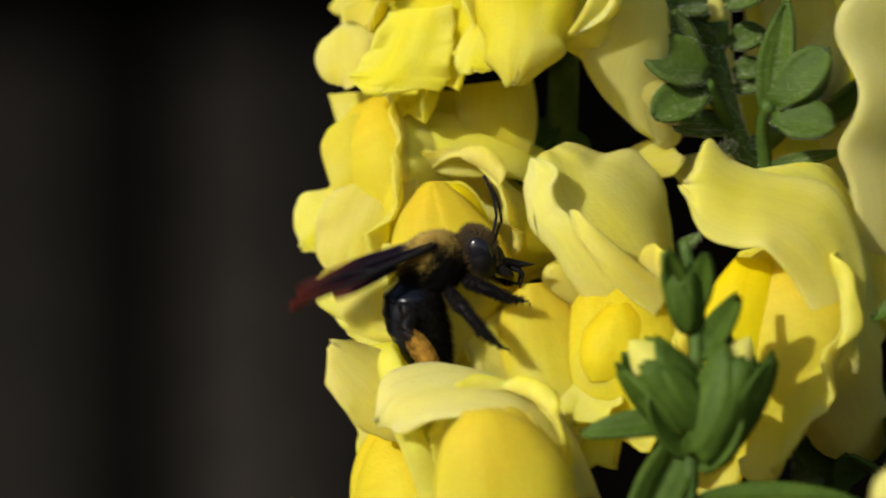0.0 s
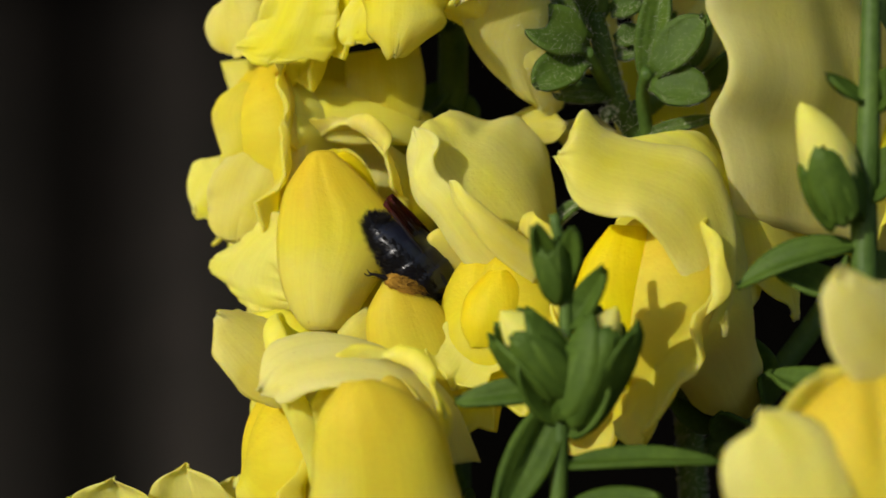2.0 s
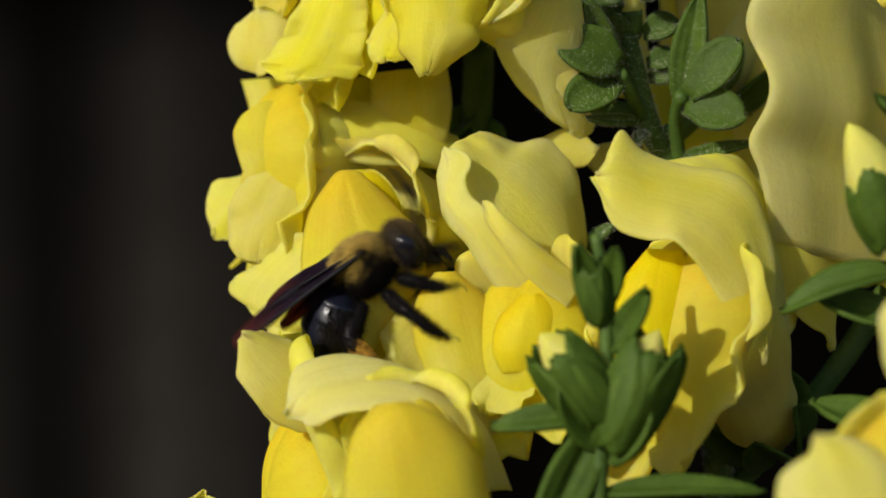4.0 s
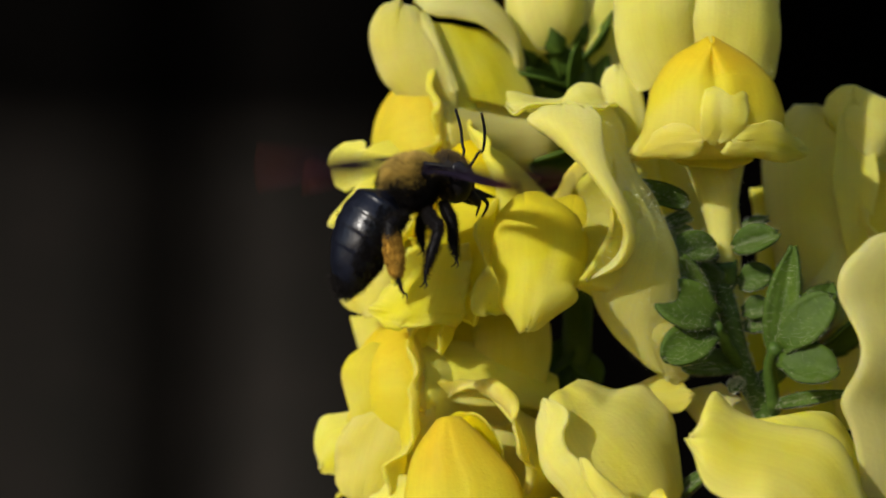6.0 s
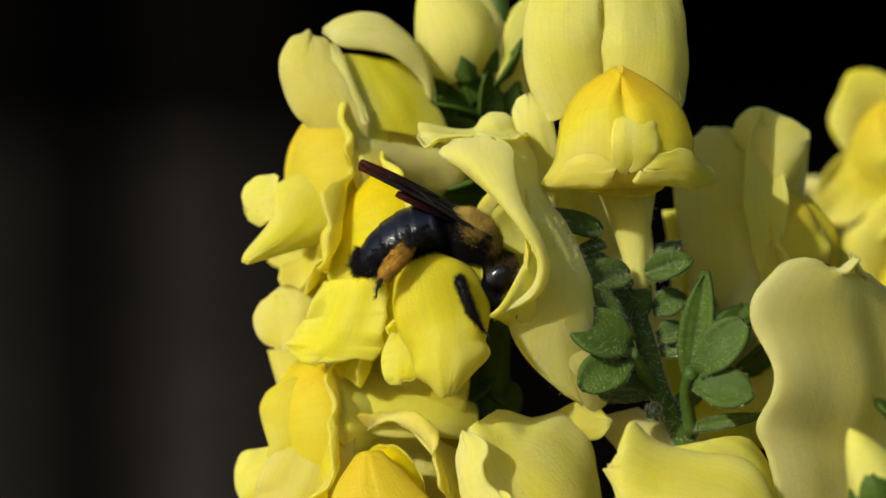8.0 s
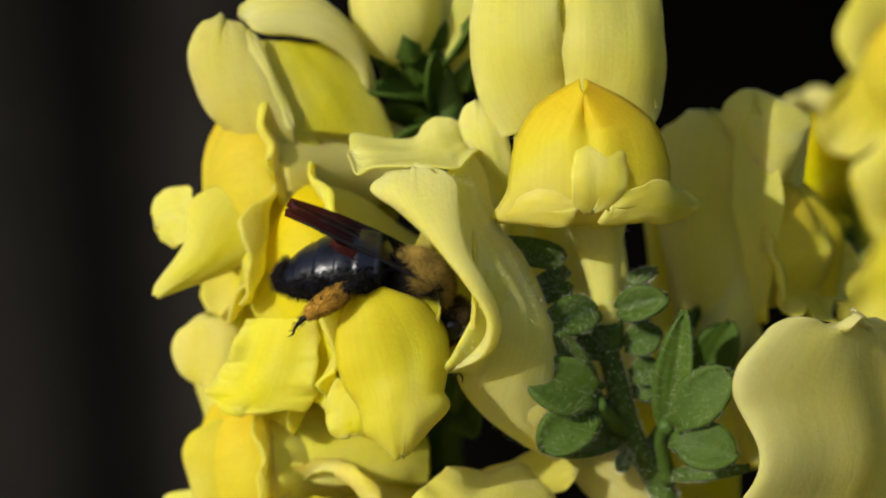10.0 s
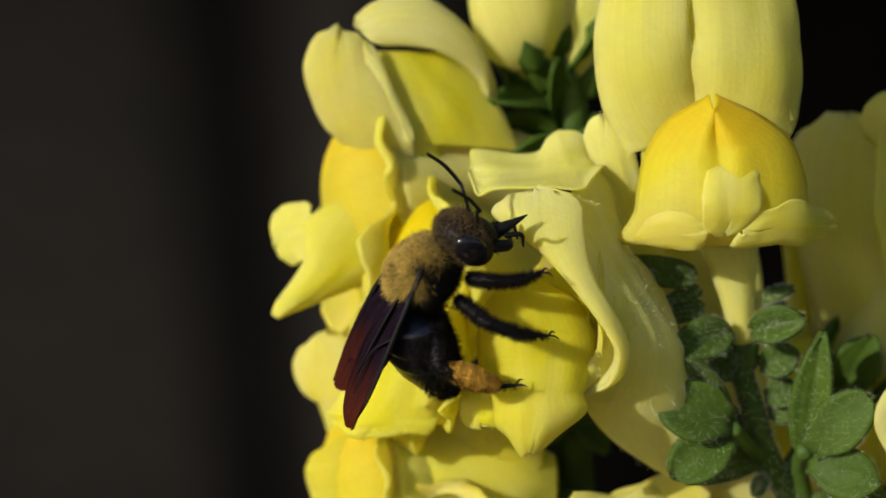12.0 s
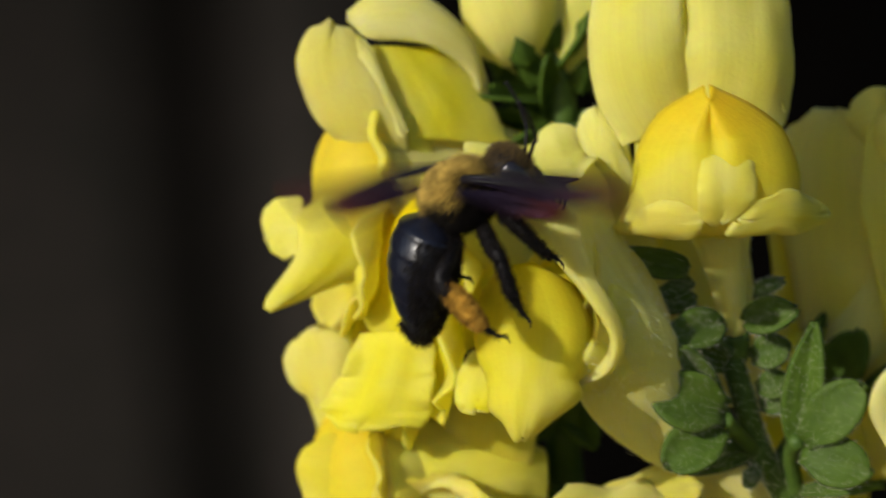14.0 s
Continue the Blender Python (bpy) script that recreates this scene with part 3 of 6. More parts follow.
def lobe(key, root_at, tip_at, normal, width, bend=20, cup=0.12, ruffle=0.6, roll=0.0, tone=0.25, blunt=0.5, base=0.75, on_lip=False):
    """A free lobe of a flower's lip, from its root to its tip (mm of the place), its face along normal. bend: curl along its length
    (negative: tip leans back); cup: hollow across it; roll: turns one margin over; ruffle: waves of the rim (mm)."""
    LOBE_COUNT[0] += 1
    rng = np.random.default_rng(500 + LOBE_COUNT[0])
    root = FLOWERS[key][0]
    nu, nv = 41, 40
    s = 1 - (1 - np.linspace(0, 1, nv)[None, :]) ** 1.7
    a = np.linspace(-1, 1, nu)[:, None]
    ang = np.radians(bend) * (s - 0.5)
    ds = np.diff(s, prepend=0)
    y = np.cumsum(np.cos(ang) * ds, 1)
    z = np.cumsum(np.sin(ang) * ds, 1)
    c = math.hypot(y[0, -1], z[0, -1])
    d = Vector(tip_at) - Vector(root_at)
    y, z = y / c * d.length, z / c * d.length
    w = width / 2 * (base + (1 - base) * smooth(s, 0, 0.55)) * (1 - np.clip((s - 0.45) / 0.55, 0, 1) ** (1.3 + 4.2 * (1 - blunt) ** 2)) ** 0.5
    w = np.maximum(w, width / 2 * 0.30 * (1 - blunt))
    w = w * (1 + 0.05 * np.sin(s * 9 + rng.uniform(0, 6)) + 0.04 * np.sin(s * 21 + rng.uniform(0, 6)))
    tipwave = 0.022 * d.length * (np.sin(a * 3 + rng.uniform(0, 6)) + 0.6 * np.sin(a * 7 + rng.uniform(0, 6))) * s ** 3
    pts = np.zeros((nu, nv, 3))
    pts[..., 0] = a * w
    pts[..., 1] = y + tipwave - 0.06 * d.length * a ** 2 * s ** 3
    edge = np.maximum(np.abs(a) ** 2.5, s ** 5) * smooth(s, 0.1, 0.5)
    pts[..., 2] = z + cup * w * a ** 2 * 2 + ruffle * edge * (0.42 * np.sin(s * 8 + 2.0 * np.sign(a) + rng.uniform(0, 6)) + 0.14 * np.sin(s * 19 + a * 5 + rng.uniform(0, 6)) + 0.32 * np.sin(a * 5 + rng.uniform(0, 6)))
    pts[..., 2] += 0.14 * wobble((nu, nv), rng) * width / 8
    if roll:
        q = np.clip((a * np.sign(roll) - 0.35) / 0.65, 0, 1) * smooth(s, 0.05, 0.4)
        turn = q * abs(roll) * 3.0
        pts[..., 0] -= np.sign(roll) * w * 0.65 * (q - np.sin(turn) / (abs(roll) * 3.0))
        pts[..., 2] += w * 0.65 * (1 - np.cos(turn)) / (abs(roll) * 3.0)
    tn = tone + 0.06 * wobble((nu, nv), rng) - 0.06 * edge
    me = sheet("lip_lobe", pts, tone=tn, flow=np.stack(np.broadcast_arrays(a * 0.5 + 0.5 + 0 * s, s + 0 * a, 0 * a * s), -1), thick=0.13)
    yv = d.normalized()
    xv = yv.cross(Vector(normal)).normalized()
    m = Matrix((xv, yv, xv.cross(yv))).transposed().to_4x4()
    m.translation = Vector(root_at) * MM
    if on_lip:
        lip = FLOWERS[key][1]
        ob = part("lip_lobe", me, PETAL, lip)
        ob.matrix_basis = (root.matrix_basis @ Matrix.Translation(lip.location)).inverted() @ m
    else:
        ob = part("lip_lobe", me, PETAL, root)
        ob.matrix_basis = root.matrix_basis.inverted() @ m


def petal(key, edge_a, edge_b, bulge=1.5, ruffle=0.4, tone=0.25, ends=(0.3, 0.3), curl=(0.0, 0.0), on_lip=False, waves=7.0, thick=0.2, hairy=0, fade=0.0, groove=0.0, name="petal", label=""):
    """A broad petal of a flower, stretched between two margins, each bent through a few knots (mm of the place).
    bulge: its swell towards the viewer's side; ends: how far each end is rounded; curl: how far each margin turns outward;
    fade: how much paler it is at its far end; groove: depth of the furrow down its middle."""
    LOBE_COUNT[0] += 1
    rng = np.random.default_rng(700 + LOBE_COUNT[0])
    root = FLOWERS[key][0]
    nu, nv = 37, 48
    ea, eb = curve_points(edge_a, nv), curve_points(edge_b, nv)
    s = np.linspace(0, 1, nv)[None, :]
    a = np.linspace(0, 1, nu)[:, None]
    w = np.ones_like(s)
    if ends[0]:
        w = w * np.sqrt(np.clip(1 - np.clip(1 - s / ends[0], 0, 1) ** 2, 0.0004, 1))
    if ends[1]:
        w = w * np.sqrt(np.clip(1 - np.clip(1 - (1 - s) / ends[1], 0, 1) ** 2, 0.0004, 1))
    b = 0.5 + (a - 0.5) * w
    pts = ea[None] * (1 - b[..., None]) + eb[None] * b[..., None]
    along = np.gradient(0.5 * (ea + eb), axis=0)
    nrm = np.cross(eb - ea, along)
    for _ in range(6):
        nrm[1:-1] = (nrm[:-2] + 2 * nrm[1:-1] + nrm[2:]) / 4
    nrm /= np.linalg.norm(nrm, axis=1, keepdims=True) + 1e-9
    if nrm[:, 1].sum() > 0:
        nrm = -nrm
    hump = (4 * b * (1 - b)) ** 0.7 * (0.35 + 0.65 * np.sin(math.pi * np.clip(s, 0.02, 0.98)) ** 0.6)
    m = np.abs(2 * b - 1) ** 3
    edge = np.maximum(m, np.maximum((1 - s / 0.3).clip(0, 1) ** 2 * (ends[0] > 0), (1 - (1 - s) / 0.3).clip(0, 1) ** 2 * (ends[1] > 0)))
    ph = rng.uniform(0, 6.28, 4)
    wave = 0.6 * np.sin(s * waves + 2.2 * np.sign(a - 0.5) + ph[0]) + 0.35 * np.sin(s * waves * 2.3 + ph[1]) + 0.4 * np.sin(a * 6 + ph[2])
    size = np.linalg.norm(eb - ea, axis=1).mean()
    off = bulge * hump + ruffle * edge * wave + 0.022 * size * wobble((nu, nv), rng)
    off += 0.004 * size * (np.sin(a * 13 + ph[1] + 2.0 * s) + 0.7 * np.sin(a * 23 + ph[2] - 3.0 * s)) * (0.3 + 0.7 * np.sin(math.pi * s))
    off += ruffle * 0.10 * edge * np.sin(s * waves * 5.3 + a * 2 + ph[0])
    off -= groove * (np.exp(-((b - 0.5) / 0.05) ** 2) - 0.35 * np.exp(-((np.abs(b - 0.5) - 0.14) / 0.08) ** 2)) * (1 - smooth(s, 0.35, 0.8)) * smooth(s, 0.0, 0.15)
    off += curl[0] * (1 - b).clip(0, 1) ** 5 + curl[1] * b ** 5
    pts = pts + off[..., None] * nrm[None]
    pts += (0.35 * ruffle * edge * np.sin(s * waves * 1.7 + a * 3 + ph[3]))[..., None] * (along / (np.linalg.norm(along, axis=1, keepdims=True) + 1e-9))[None]
    # scalloped outline of the rounded ends
    rim = (1 - s / 0.35).clip(0, 1) ** 2 * (ends[0] > 0) - (1 - (1 - s) / 0.35).clip(0, 1) ** 2 * (ends[1] > 0)
    pts += (0.045 * size * rim * (np.sin(b * 7 + ph[3]) + 0.6 * np.sin(b * 15 + ph[0]) + 0.25 * np.sin(b * 31 + ph[1])))[..., None] * (along / (np.linalg.norm(along, axis=1, keepdims=True) + 1e-9))[None]
    tn = tone - fade * smooth(s, 0.05, 0.9) + 0.10 * wobble((nu, nv), rng) - 0.16 * edge * (fade == 0)
    flow = np.stack(np.broadcast_arrays(a + 0 * s, s + 0 * a, 0 * a * s), -1)
    inv = root.matrix_basis.inverted()
    lip = FLOWERS[key][1]
    if on_lip:
        inv = (root.matrix_basis @ Matrix.Translation(lip.location)).inverted()
    me = sheet(name, pts, tone=tn, flow=flow, thick=thick)
    me.transform(inv)
    centre = sum((v.co for v in me.vertices), Vector()) / len(me.vertices)
    me.transform(Matrix.Translation(-centre))
    ob = part(name, me, PETAL, lip if on_lip else root, label, at=centre / MM)
    if hairy:
        tagged(part("petal_hair", hairs("petal_hair", me, hairy, 0.55, 0.017, rng, lean=0.3), HAIR, ob, "fine pale hairs"), kind="stuff")
    return ob


flower("front", (28.5, 0.0, 15.4), (30.1, 4.0, 0.1), 0, 6, -2, s=1.0, seed=21, stalk=(30.3, 5, -0.6), hairy=500, start=(-0.05, 0.0, 1),
       label="yellow snapdragon flower with orange grooved palate facing outward", tall=2, spread=0.1, lean=62, curl=96, side=0.6, mid=0.5, lobe_at=76, hang=0.05, notch=0.10, wavy=0.4, pale_boss=0.45, boss=0.8, calyx=False, full=3.4, rim=20, chin=4.6, boss_x=0.0, brim=0.2, lip=0.60, slim=True, wrap=60, tips=0)
flower("visited_upper", (15.7, -1.0, 4.0), (26.2, 4.0, -8.9), 62, 18, 0, s=0.95, seed=22, stalk=(31.5, 5, -8.5), hairy=1500,
       label="lemon snapdragon flower with ruffled upper lip pushed open by the bee", tall=0.8, lean=45, curl=100, wavy=0.2, side=0.8, hang=0.3, calyx=False, spread=0.4, mid=1.5, lip=0.62, chin=6.0, gold=0.12)
flower("back_top", (-1.4, 13.0, 13.5), (14.3, 17.0, 15.4), 66, 0, 0, s=1.0, seed=23, stalk=(16, 18, 17),
       label="lemon snapdragon flower with a rolled hooded upper lip", tall=3, lean=30, curl=130, droop=115, mid=3, side=3, chin=6.5)
flower("back_second", (3.7, 9.0, 5.7), (15.8, 17.0, 2.7), 58, 0, 0, s=1.0, seed=24, stalk=(15.6, 18.5, 1.5), tall=3, droop=112, mid=3, hang=0.4, side=3)
flower("back_third", (-3.4, 11.0, -13.0), (9.9, 18.0, -15.3), 66, 0, 0, s=0.95, seed=25, stalk=(14.6, 19, -15), tall=3, droop=112, mid=3, hang=0.4, side=3)
flower("back_fourth", (3.7, 5.0, -20.5), (15.8, 16.0, -20.7), 32, 0, 0, s=1.08, seed=26, stalk=(14.4, 19, -22), lip=0.62, tall=1.5, droop=100, mid=3, side=3, hang=0.5,
       label="yellow snapdragon flower with broad pale drooping lobes")
flower("visited_lower", (16.4, 2.0, -27.6), (26.0, 10.0, -29.5), 62, 14, 0, s=0.9, seed=27, stalk=(36, 7, -31),
       label="pale lemon snapdragon flower with tall folded upper lip", tall=0.8, lean=45, curl=95, tone=-0.06, side=0.8, hang=0.3, spread=0.4, mid=0.8, lip=0.66)
flower("middle_low", (19.8, -6.0, -31.4), (28.6, 2.0, -32.9), 35, 15, 0, s=0.85, seed=28, stalk=(37, 7, -36), tall=6, lean=30, curl=90, mid=3, side=3, boss=0.3)
flower("right_large", (34.9, -7.0, -30.5), (43.5, 2.0, -41.5), 60, 15, 10, s=1.1, seed=29, stalk=(39, 8, -43),
       label="large yellow snapdragon flower with sweeping curled upper lip", tall=2.5, lean=45, curl=100, side=3, mid=3, spread=0.4, boss=0.3)
flower("near_left", (9.0, -19.0, -40.3), (13.2, -8.0, -51.9), 22, 8, 0, s=0.8, seed=30, stalk=(30, -10, -60),
       label="yellow snapdragon flower low on the spike, close by", tall=2.5, lean=20, curl=150, gold=0.2, lip=0.7, chin=9.5, mid=1.2, side=1.5, boss=0, pale_boss=0, brim=0.4)
flower("low_left", (0.0, -5.0, -45.2), (11.5, 3.0, -50.2), 70, 0, 0, s=0.95, seed=31, stalk=(26, 5, -56), tall=10)
flower("low_far_left", (-14.7, 0.0, -61.3), (-5.2, 8.0, -66.0), 35, 10, 0, s=1.0, seed=32, stalk=(14, 16, -68), tall=5, wavy=1.4, notch=0.2,
       label="pale lemon snapdragon flower with scalloped lobes", tone=-0.08, chin=6)
flower("near_right", (47.4, -38.0, -42.6), (50.4, -28.0, -51.4), 5, 0, 0, s=1.02, seed=33, stalk=(50.5, -30, -60), tall=2, chin=8, boss=0, pale_boss=0, mid=1.5, side=2, brim=0.5)
flower("right_shaded", (48.3, 18.0, 6.0), (40.1, 16.0, -6.8), -50, 10, 0, s=0.7, seed=34, stalk=(33.6, 5.2, -12), tall=2,
       label="yellow snapdragon flower turned away, in its neighbour's shade", mid=2, side=2)
flower("far_right", (73.7, 60.0, 1.2), (79.0, 66.0, -7.4), 20, 0, 0, s=0.85, seed=35, stalk=(70, 52, -8), tall=11)
flower("far_right_top", (70.3, 60.0, 21.5), (76.5, 66.0, 11.8), 25, 0, 0, s=0.75, seed=36, stalk=(70, 52, 8), tall=9)
flower("far_back", (60.2, 75.0, 9.3), (64.2, 80.0, -1.1), -30, 0, 0, s=0.8, seed=37, stalk=(70, 54, -4), tall=6, tone=-0.35)
flower("right_behind", (56.9, 8.0, -14.1), (60.8, 12.0, -22.8), 30, 10, 0, s=0.8, seed=39, stalk=(40, 8.5, -48), label="pale yellow snapdragon flower with broad smooth upper lip", tall=4, spread=0.35)

lobe("middle_low", (18.2, -8.0, -33.1), (14.8, -10.0, -37.7), (-0.2, -0.8, 0.4), 8, bend=-25, ruffle=1.2, tone=0.3)
lobe("low_far_left", (-18.0, -2.0, -55.4), (-18.4, -4.0, -46.7), (-0.2, -0.95, 0.1), 9, bend=15, ruffle=1.2, blunt=0.35, tone=0.2)
lobe("low_far_left", (-10.6, -1.0, -55.6), (-11.3, -3.0, -45.8), (-0.1, -0.95, 0.1), 9, bend=15, ruffle=1.0, blunt=0.35, tone=0.16)
lobe("low_far_left", (-22.4, 0.0, -55.1), (-23.4, -1.0, -49.3), (-0.3, -0.9, 0.1), 6, bend=15, ruffle=1.2, blunt=0.4, tone=0.2)
lobe("low_far_left", (-7.3, 2.0, -56.1), (-6.9, 1.0, -47.5), (0, -1, 0.1), 8, bend=10, ruffle=1.0, blunt=0.35, tone=0.16)
lobe("right_shaded", (45.2, 15.0, -2.0), (44.8, 13.0, 19.6), (-0.1, -0.95, 0.1), 4.6, bend=-12, ruffle=0.4, blunt=0.5, base=0.25, tone=0.25)
petal("visited_lower", [(15.1, -10.0, -19.7), (16.8, -11.0, -22.5), (19.1, -11.0, -25.5), (22.7, -10.0, -28.5)],
      [(15.8, -10.4, -18.4), (17.2, -11.4, -20.3), (20.1, -11.0, -22.9), (24.2, -9.0, -25.9)], bulge=0.6, ruffle=0.25, tone=0.25, ends=(0.2, 0))
petal("right_large", [(25.6, -12.0, -15.2), (27.3, -11.0, -12.7), (29.8, -10.0, -14.5), (33.9, -9.0, -15.8), (39.0, -8.5, -16.9), (41.4, -9.0, -22.1), (41.0, -11.0, -27.8), (40.0, -13.0, -33.0)],
      [(25.3, -13.0, -18.6), (26.7, -14.0, -21.7), (29.1, -14.4, -22.8), (31.4, -14.6, -23.2), (33.6, -14.2, -25.1), (35.5, -13.8, -27.7), (37.7, -13.4, -31.0), (39.4, -13.0, -33.0)], bulge=1.3, ruffle=0.45, tone=0.3, ends=(0.1, 0.08), curl=(0.4, 0.8))
petal("right_large", [(41.4, -6.0, -20.4), (42.1, -6.0, -24.6), (43.7, -5.0, -28.8), (46.8, -4.0, -32.6)],
      [(49.2, 0.0, -17.0), (50.1, 0.0, -21.9), (49.5, 0.0, -26.8), (48.2, -1.0, -32.2)], bulge=1.2, ruffle=0.4, tone=0.4, ends=(0, 0.3))
petal("low_left", [(-7.3, -12.0, -31.9), (-6.2, -13.0, -35.0), (-3.6, -13.0, -37.9), (-0.1, -12.0, -39.8)],
      [(-5.9, -10.0, -30.0), (-3.5, -9.0, -30.9), (-0.9, -9.0, -33.2), (0.9, -9.0, -38.0)], bulge=1.4, ruffle=0.4, tone=0.3, ends=(0.25, 0.1))
petal("back_top", [(-5.8, 10.0, 28.9), (-7.0, 9.0, 25.9), (-6.2, 9.0, 21.7), (-3.6, 9.5, 18.5)],
      [(-2.0, 10.5, 29.0), (-0.2, 8.6, 24.4), (2.3, 8.0, 19.3), (2.2, 9.0, 15.2)], bulge=1.2, ruffle=0.4, tone=0.28, ends=(0.2, 0.1))
petal("back_top", [(-2.8, 12.0, 29.8), (0.2, 12.0, 31.5), (4.0, 12.5, 31.2), (7.4, 13.0, 28.1), (9.4, 14.0, 23.4)],
      [(-1.7, 9.0, 27.3), (1.9, 9.6, 27.1), (5.4, 10.6, 25.9), (8.0, 12.0, 23.5), (8.4, 13.0, 19.6)], bulge=1.5, ruffle=0.3, tone=0.08, ends=(0.15, 0.15))
petal("back_top", [(-0.9, 10.0, 26.9), (0.6, 9.4, 22.6), (2.1, 9.0, 18.5)],
      [(6.5, 13.0, 25.9), (9.4, 13.0, 21.4), (11.4, 13.0, 17.0)], bulge=0.8, ruffle=0.2, tone=0.42, ends=(0, 0.0))
petal("back_top", [(-2.1, 8.6, 27.8), (-0.2, 8.2, 23.1), (2.0, 7.8, 18.1)],
      [(-0.8, 9.2, 27.7), (0.7, 8.2, 23.7), (2.7, 8.0, 19.0)], bulge=0.4, ruffle=0.15, tone=0.0, ends=(0.3, 0.2))
petal("back_top", [(-4.1, 9.0, 20.0), (-3.1, 8.6, 17.2), (-2.8, 8.0, 12.9), (-4.8, 7.0, 6.9)],
      [(3.0, 9.0, 20.3), (4.9, 10.0, 15.8), (4.7, 10.0, 10.3), (-0.2, 9.0, 6.8)], bulge=1.0, ruffle=0.5, tone=0.44, ends=(0, 0.2))
petal("back_top", [(-5.0, 8.0, 13.6), (-7.4, 7.0, 12.4), (-7.9, 6.0, 8.7), (-11.2, 5.0, 4.2)],
      [(1.2, 8.5, 12.1), (0.6, 8.0, 8.5), (-3.6, 7.0, 6.3), (-10.6, 5.2, 4.1)], bulge=1.0, ruffle=0.5, tone=0.38, ends=(0, 0.1))
petal("back_top", [(-7.3, 9.0, 13.7), (-10.5, 9.5, 13.3), (-11.3, 9.5, 10.9)],
      [(-6.8, 7.0, 9.3), (-8.9, 8.0, 8.4), (-10.6, 9.0, 8.7)], bulge=0.6, ruffle=0.4, tone=0.24, ends=(0.1, 0.35))
petal("back_second", [(-9.8, 10.0, 1.3), (-10.5, 9.5, -2.0), (-8.5, 9.0, -5.2)],
      [(-5.3, 9.5, 2.0), (-3.7, 8.5, -1.0), (-5.5, 7.5, -5.1)], bulge=1.0, ruffle=0.25, tone=0.28, ends=(0.35, 0.3), curl=(-0.6, 0))
petal("back_second", [(-0.4, 7.0, 10.9), (-2.6, 7.0, 8.0), (-2.4, 6.0, 3.1)],
      [(6.7, 8.0, 10.7), (7.9, 6.0, 6.3), (6.6, 5.0, 1.6)], bulge=1.5, ruffle=0.3, tone=0.6, ends=(0.3, 0))
petal("back_third", [(-7.4, 7.0, -14.8), (-9.7, 6.0, -18.6), (-9.9, 5.0, -24.3)],
      [(0.4, 6.0, -14.4), (-0.1, 5.0, -19.1), (-3.5, 4.0, -23.6)], bulge=1.2, ruffle=0.7, tone=0.36, ends=(0, 0.15))
petal("back_third", [(-9.2, 11.0, -15.2), (-12.5, 11.0, -16.1), (-13.0, 11.0, -20.0)],
      [(-7.1, 9.0, -19.3), (-8.9, 9.5, -21.1), (-11.1, 10.0, -22.3)], bulge=0.7, ruffle=0.4, tone=0.26, ends=(0.0, 0.35))
petal("back_third", [(-7.6, 8.0, -7.7), (-9.6, 8.0, -10.9), (-8.3, 7.0, -15.7)],
      [(0.1, 9.0, -8.8), (2.0, 8.0, -12.1), (0.9, 7.0, -16.2)], bulge=1.8, ruffle=0.3, tone=0.55, ends=(0.3, 0))
petal("back_fourth", [(-2.9, 10.0, -8.6), (1.8, 10.0, -7.7), (8.1, 11.0, -8.5), (12.9, 12.0, -11.2)],
      [(-0.9, 7.0, -12.7), (3.8, 7.0, -14.4), (9.1, 8.0, -14.7), (12.9, 10.0, -15.3)], bulge=1.6, ruffle=0.35, tone=0.3, ends=(0.2, 0))
petal("back_fourth", [(-0.7, 12.0, -12.7), (-0.1, 12.0, -17.0), (1.2, 11.0, -21.7)],
      [(12.9, 13.0, -12.7), (12.9, 13.0, -18.1), (11.4, 12.0, -24.1)], bulge=0.6, ruffle=0.3, tone=0.2, ends=(0, 0))
petal("back_fourth", [(4.8, 10.0, -24.4), (3.1, 9.5, -28.5), (1.8, 9.0, -33.2), (2.9, 9.0, -36.2)],
      [(14.2, 10.0, -26.4), (13.5, 10.0, -31.7), (12.4, 9.0, -35.2), (9.4, 9.0, -38.6)], bulge=1.5, ruffle=0.4, tone=0.45, ends=(0.1, 0.2))
petal("back_second", [(-4.3, 15.0, 20.4), (-3.7, 14.0, 14.0), (-1.9, 13.0, 7.6), (-4.5, 12.0, -0.4)],
      [(11.2, 18.0, 18.8), (11.6, 18.0, 11.8), (7.7, 16.0, 4.3), (5.2, 13.0, -3.1)], bulge=1.5, ruffle=0.3, tone=0.4, ends=(0.0, 0.0))
petal("back_third", [(-9.8, 15.0, -4.7), (-8.4, 14.0, -9.7), (-8.3, 14.0, -15.8)],
      [(10.1, 15.0, -4.7), (11.3, 15.0, -9.7), (7.7, 15.0, -17.0)], bulge=1.5, ruffle=0.3, tone=0.35, ends=(0.0, 0.0))
petal("low_left", [(-5.9, 6.0, -28.9), (-6.2, 4.0, -35.8), (-4.4, 3.0, -42.6), (-5.5, 2.0, -50.4)],
      [(4.9, 8.0, -31.5), (8.3, 8.0, -37.4), (9.4, 8.0, -44.4), (4.8, 6.0, -53.4)], bulge=1.5, ruffle=0.3, tone=0.3, ends=(0.0, 0.0))
petal("visited_lower", [(17.0, 5.0, -13.0), (20.7, 5.0, -12.1), (23.6, 5.0, -11.0), (26.5, 5.0, -11.9)],
      [(18.9, 3.5, -14.4), (21.7, 3.5, -14.1), (24.5, 3.5, -14.9), (26.7, 3.5, -14.4)], bulge=0.6, ruffle=0.3, tone=0.35, ends=(0.3, 0.2))
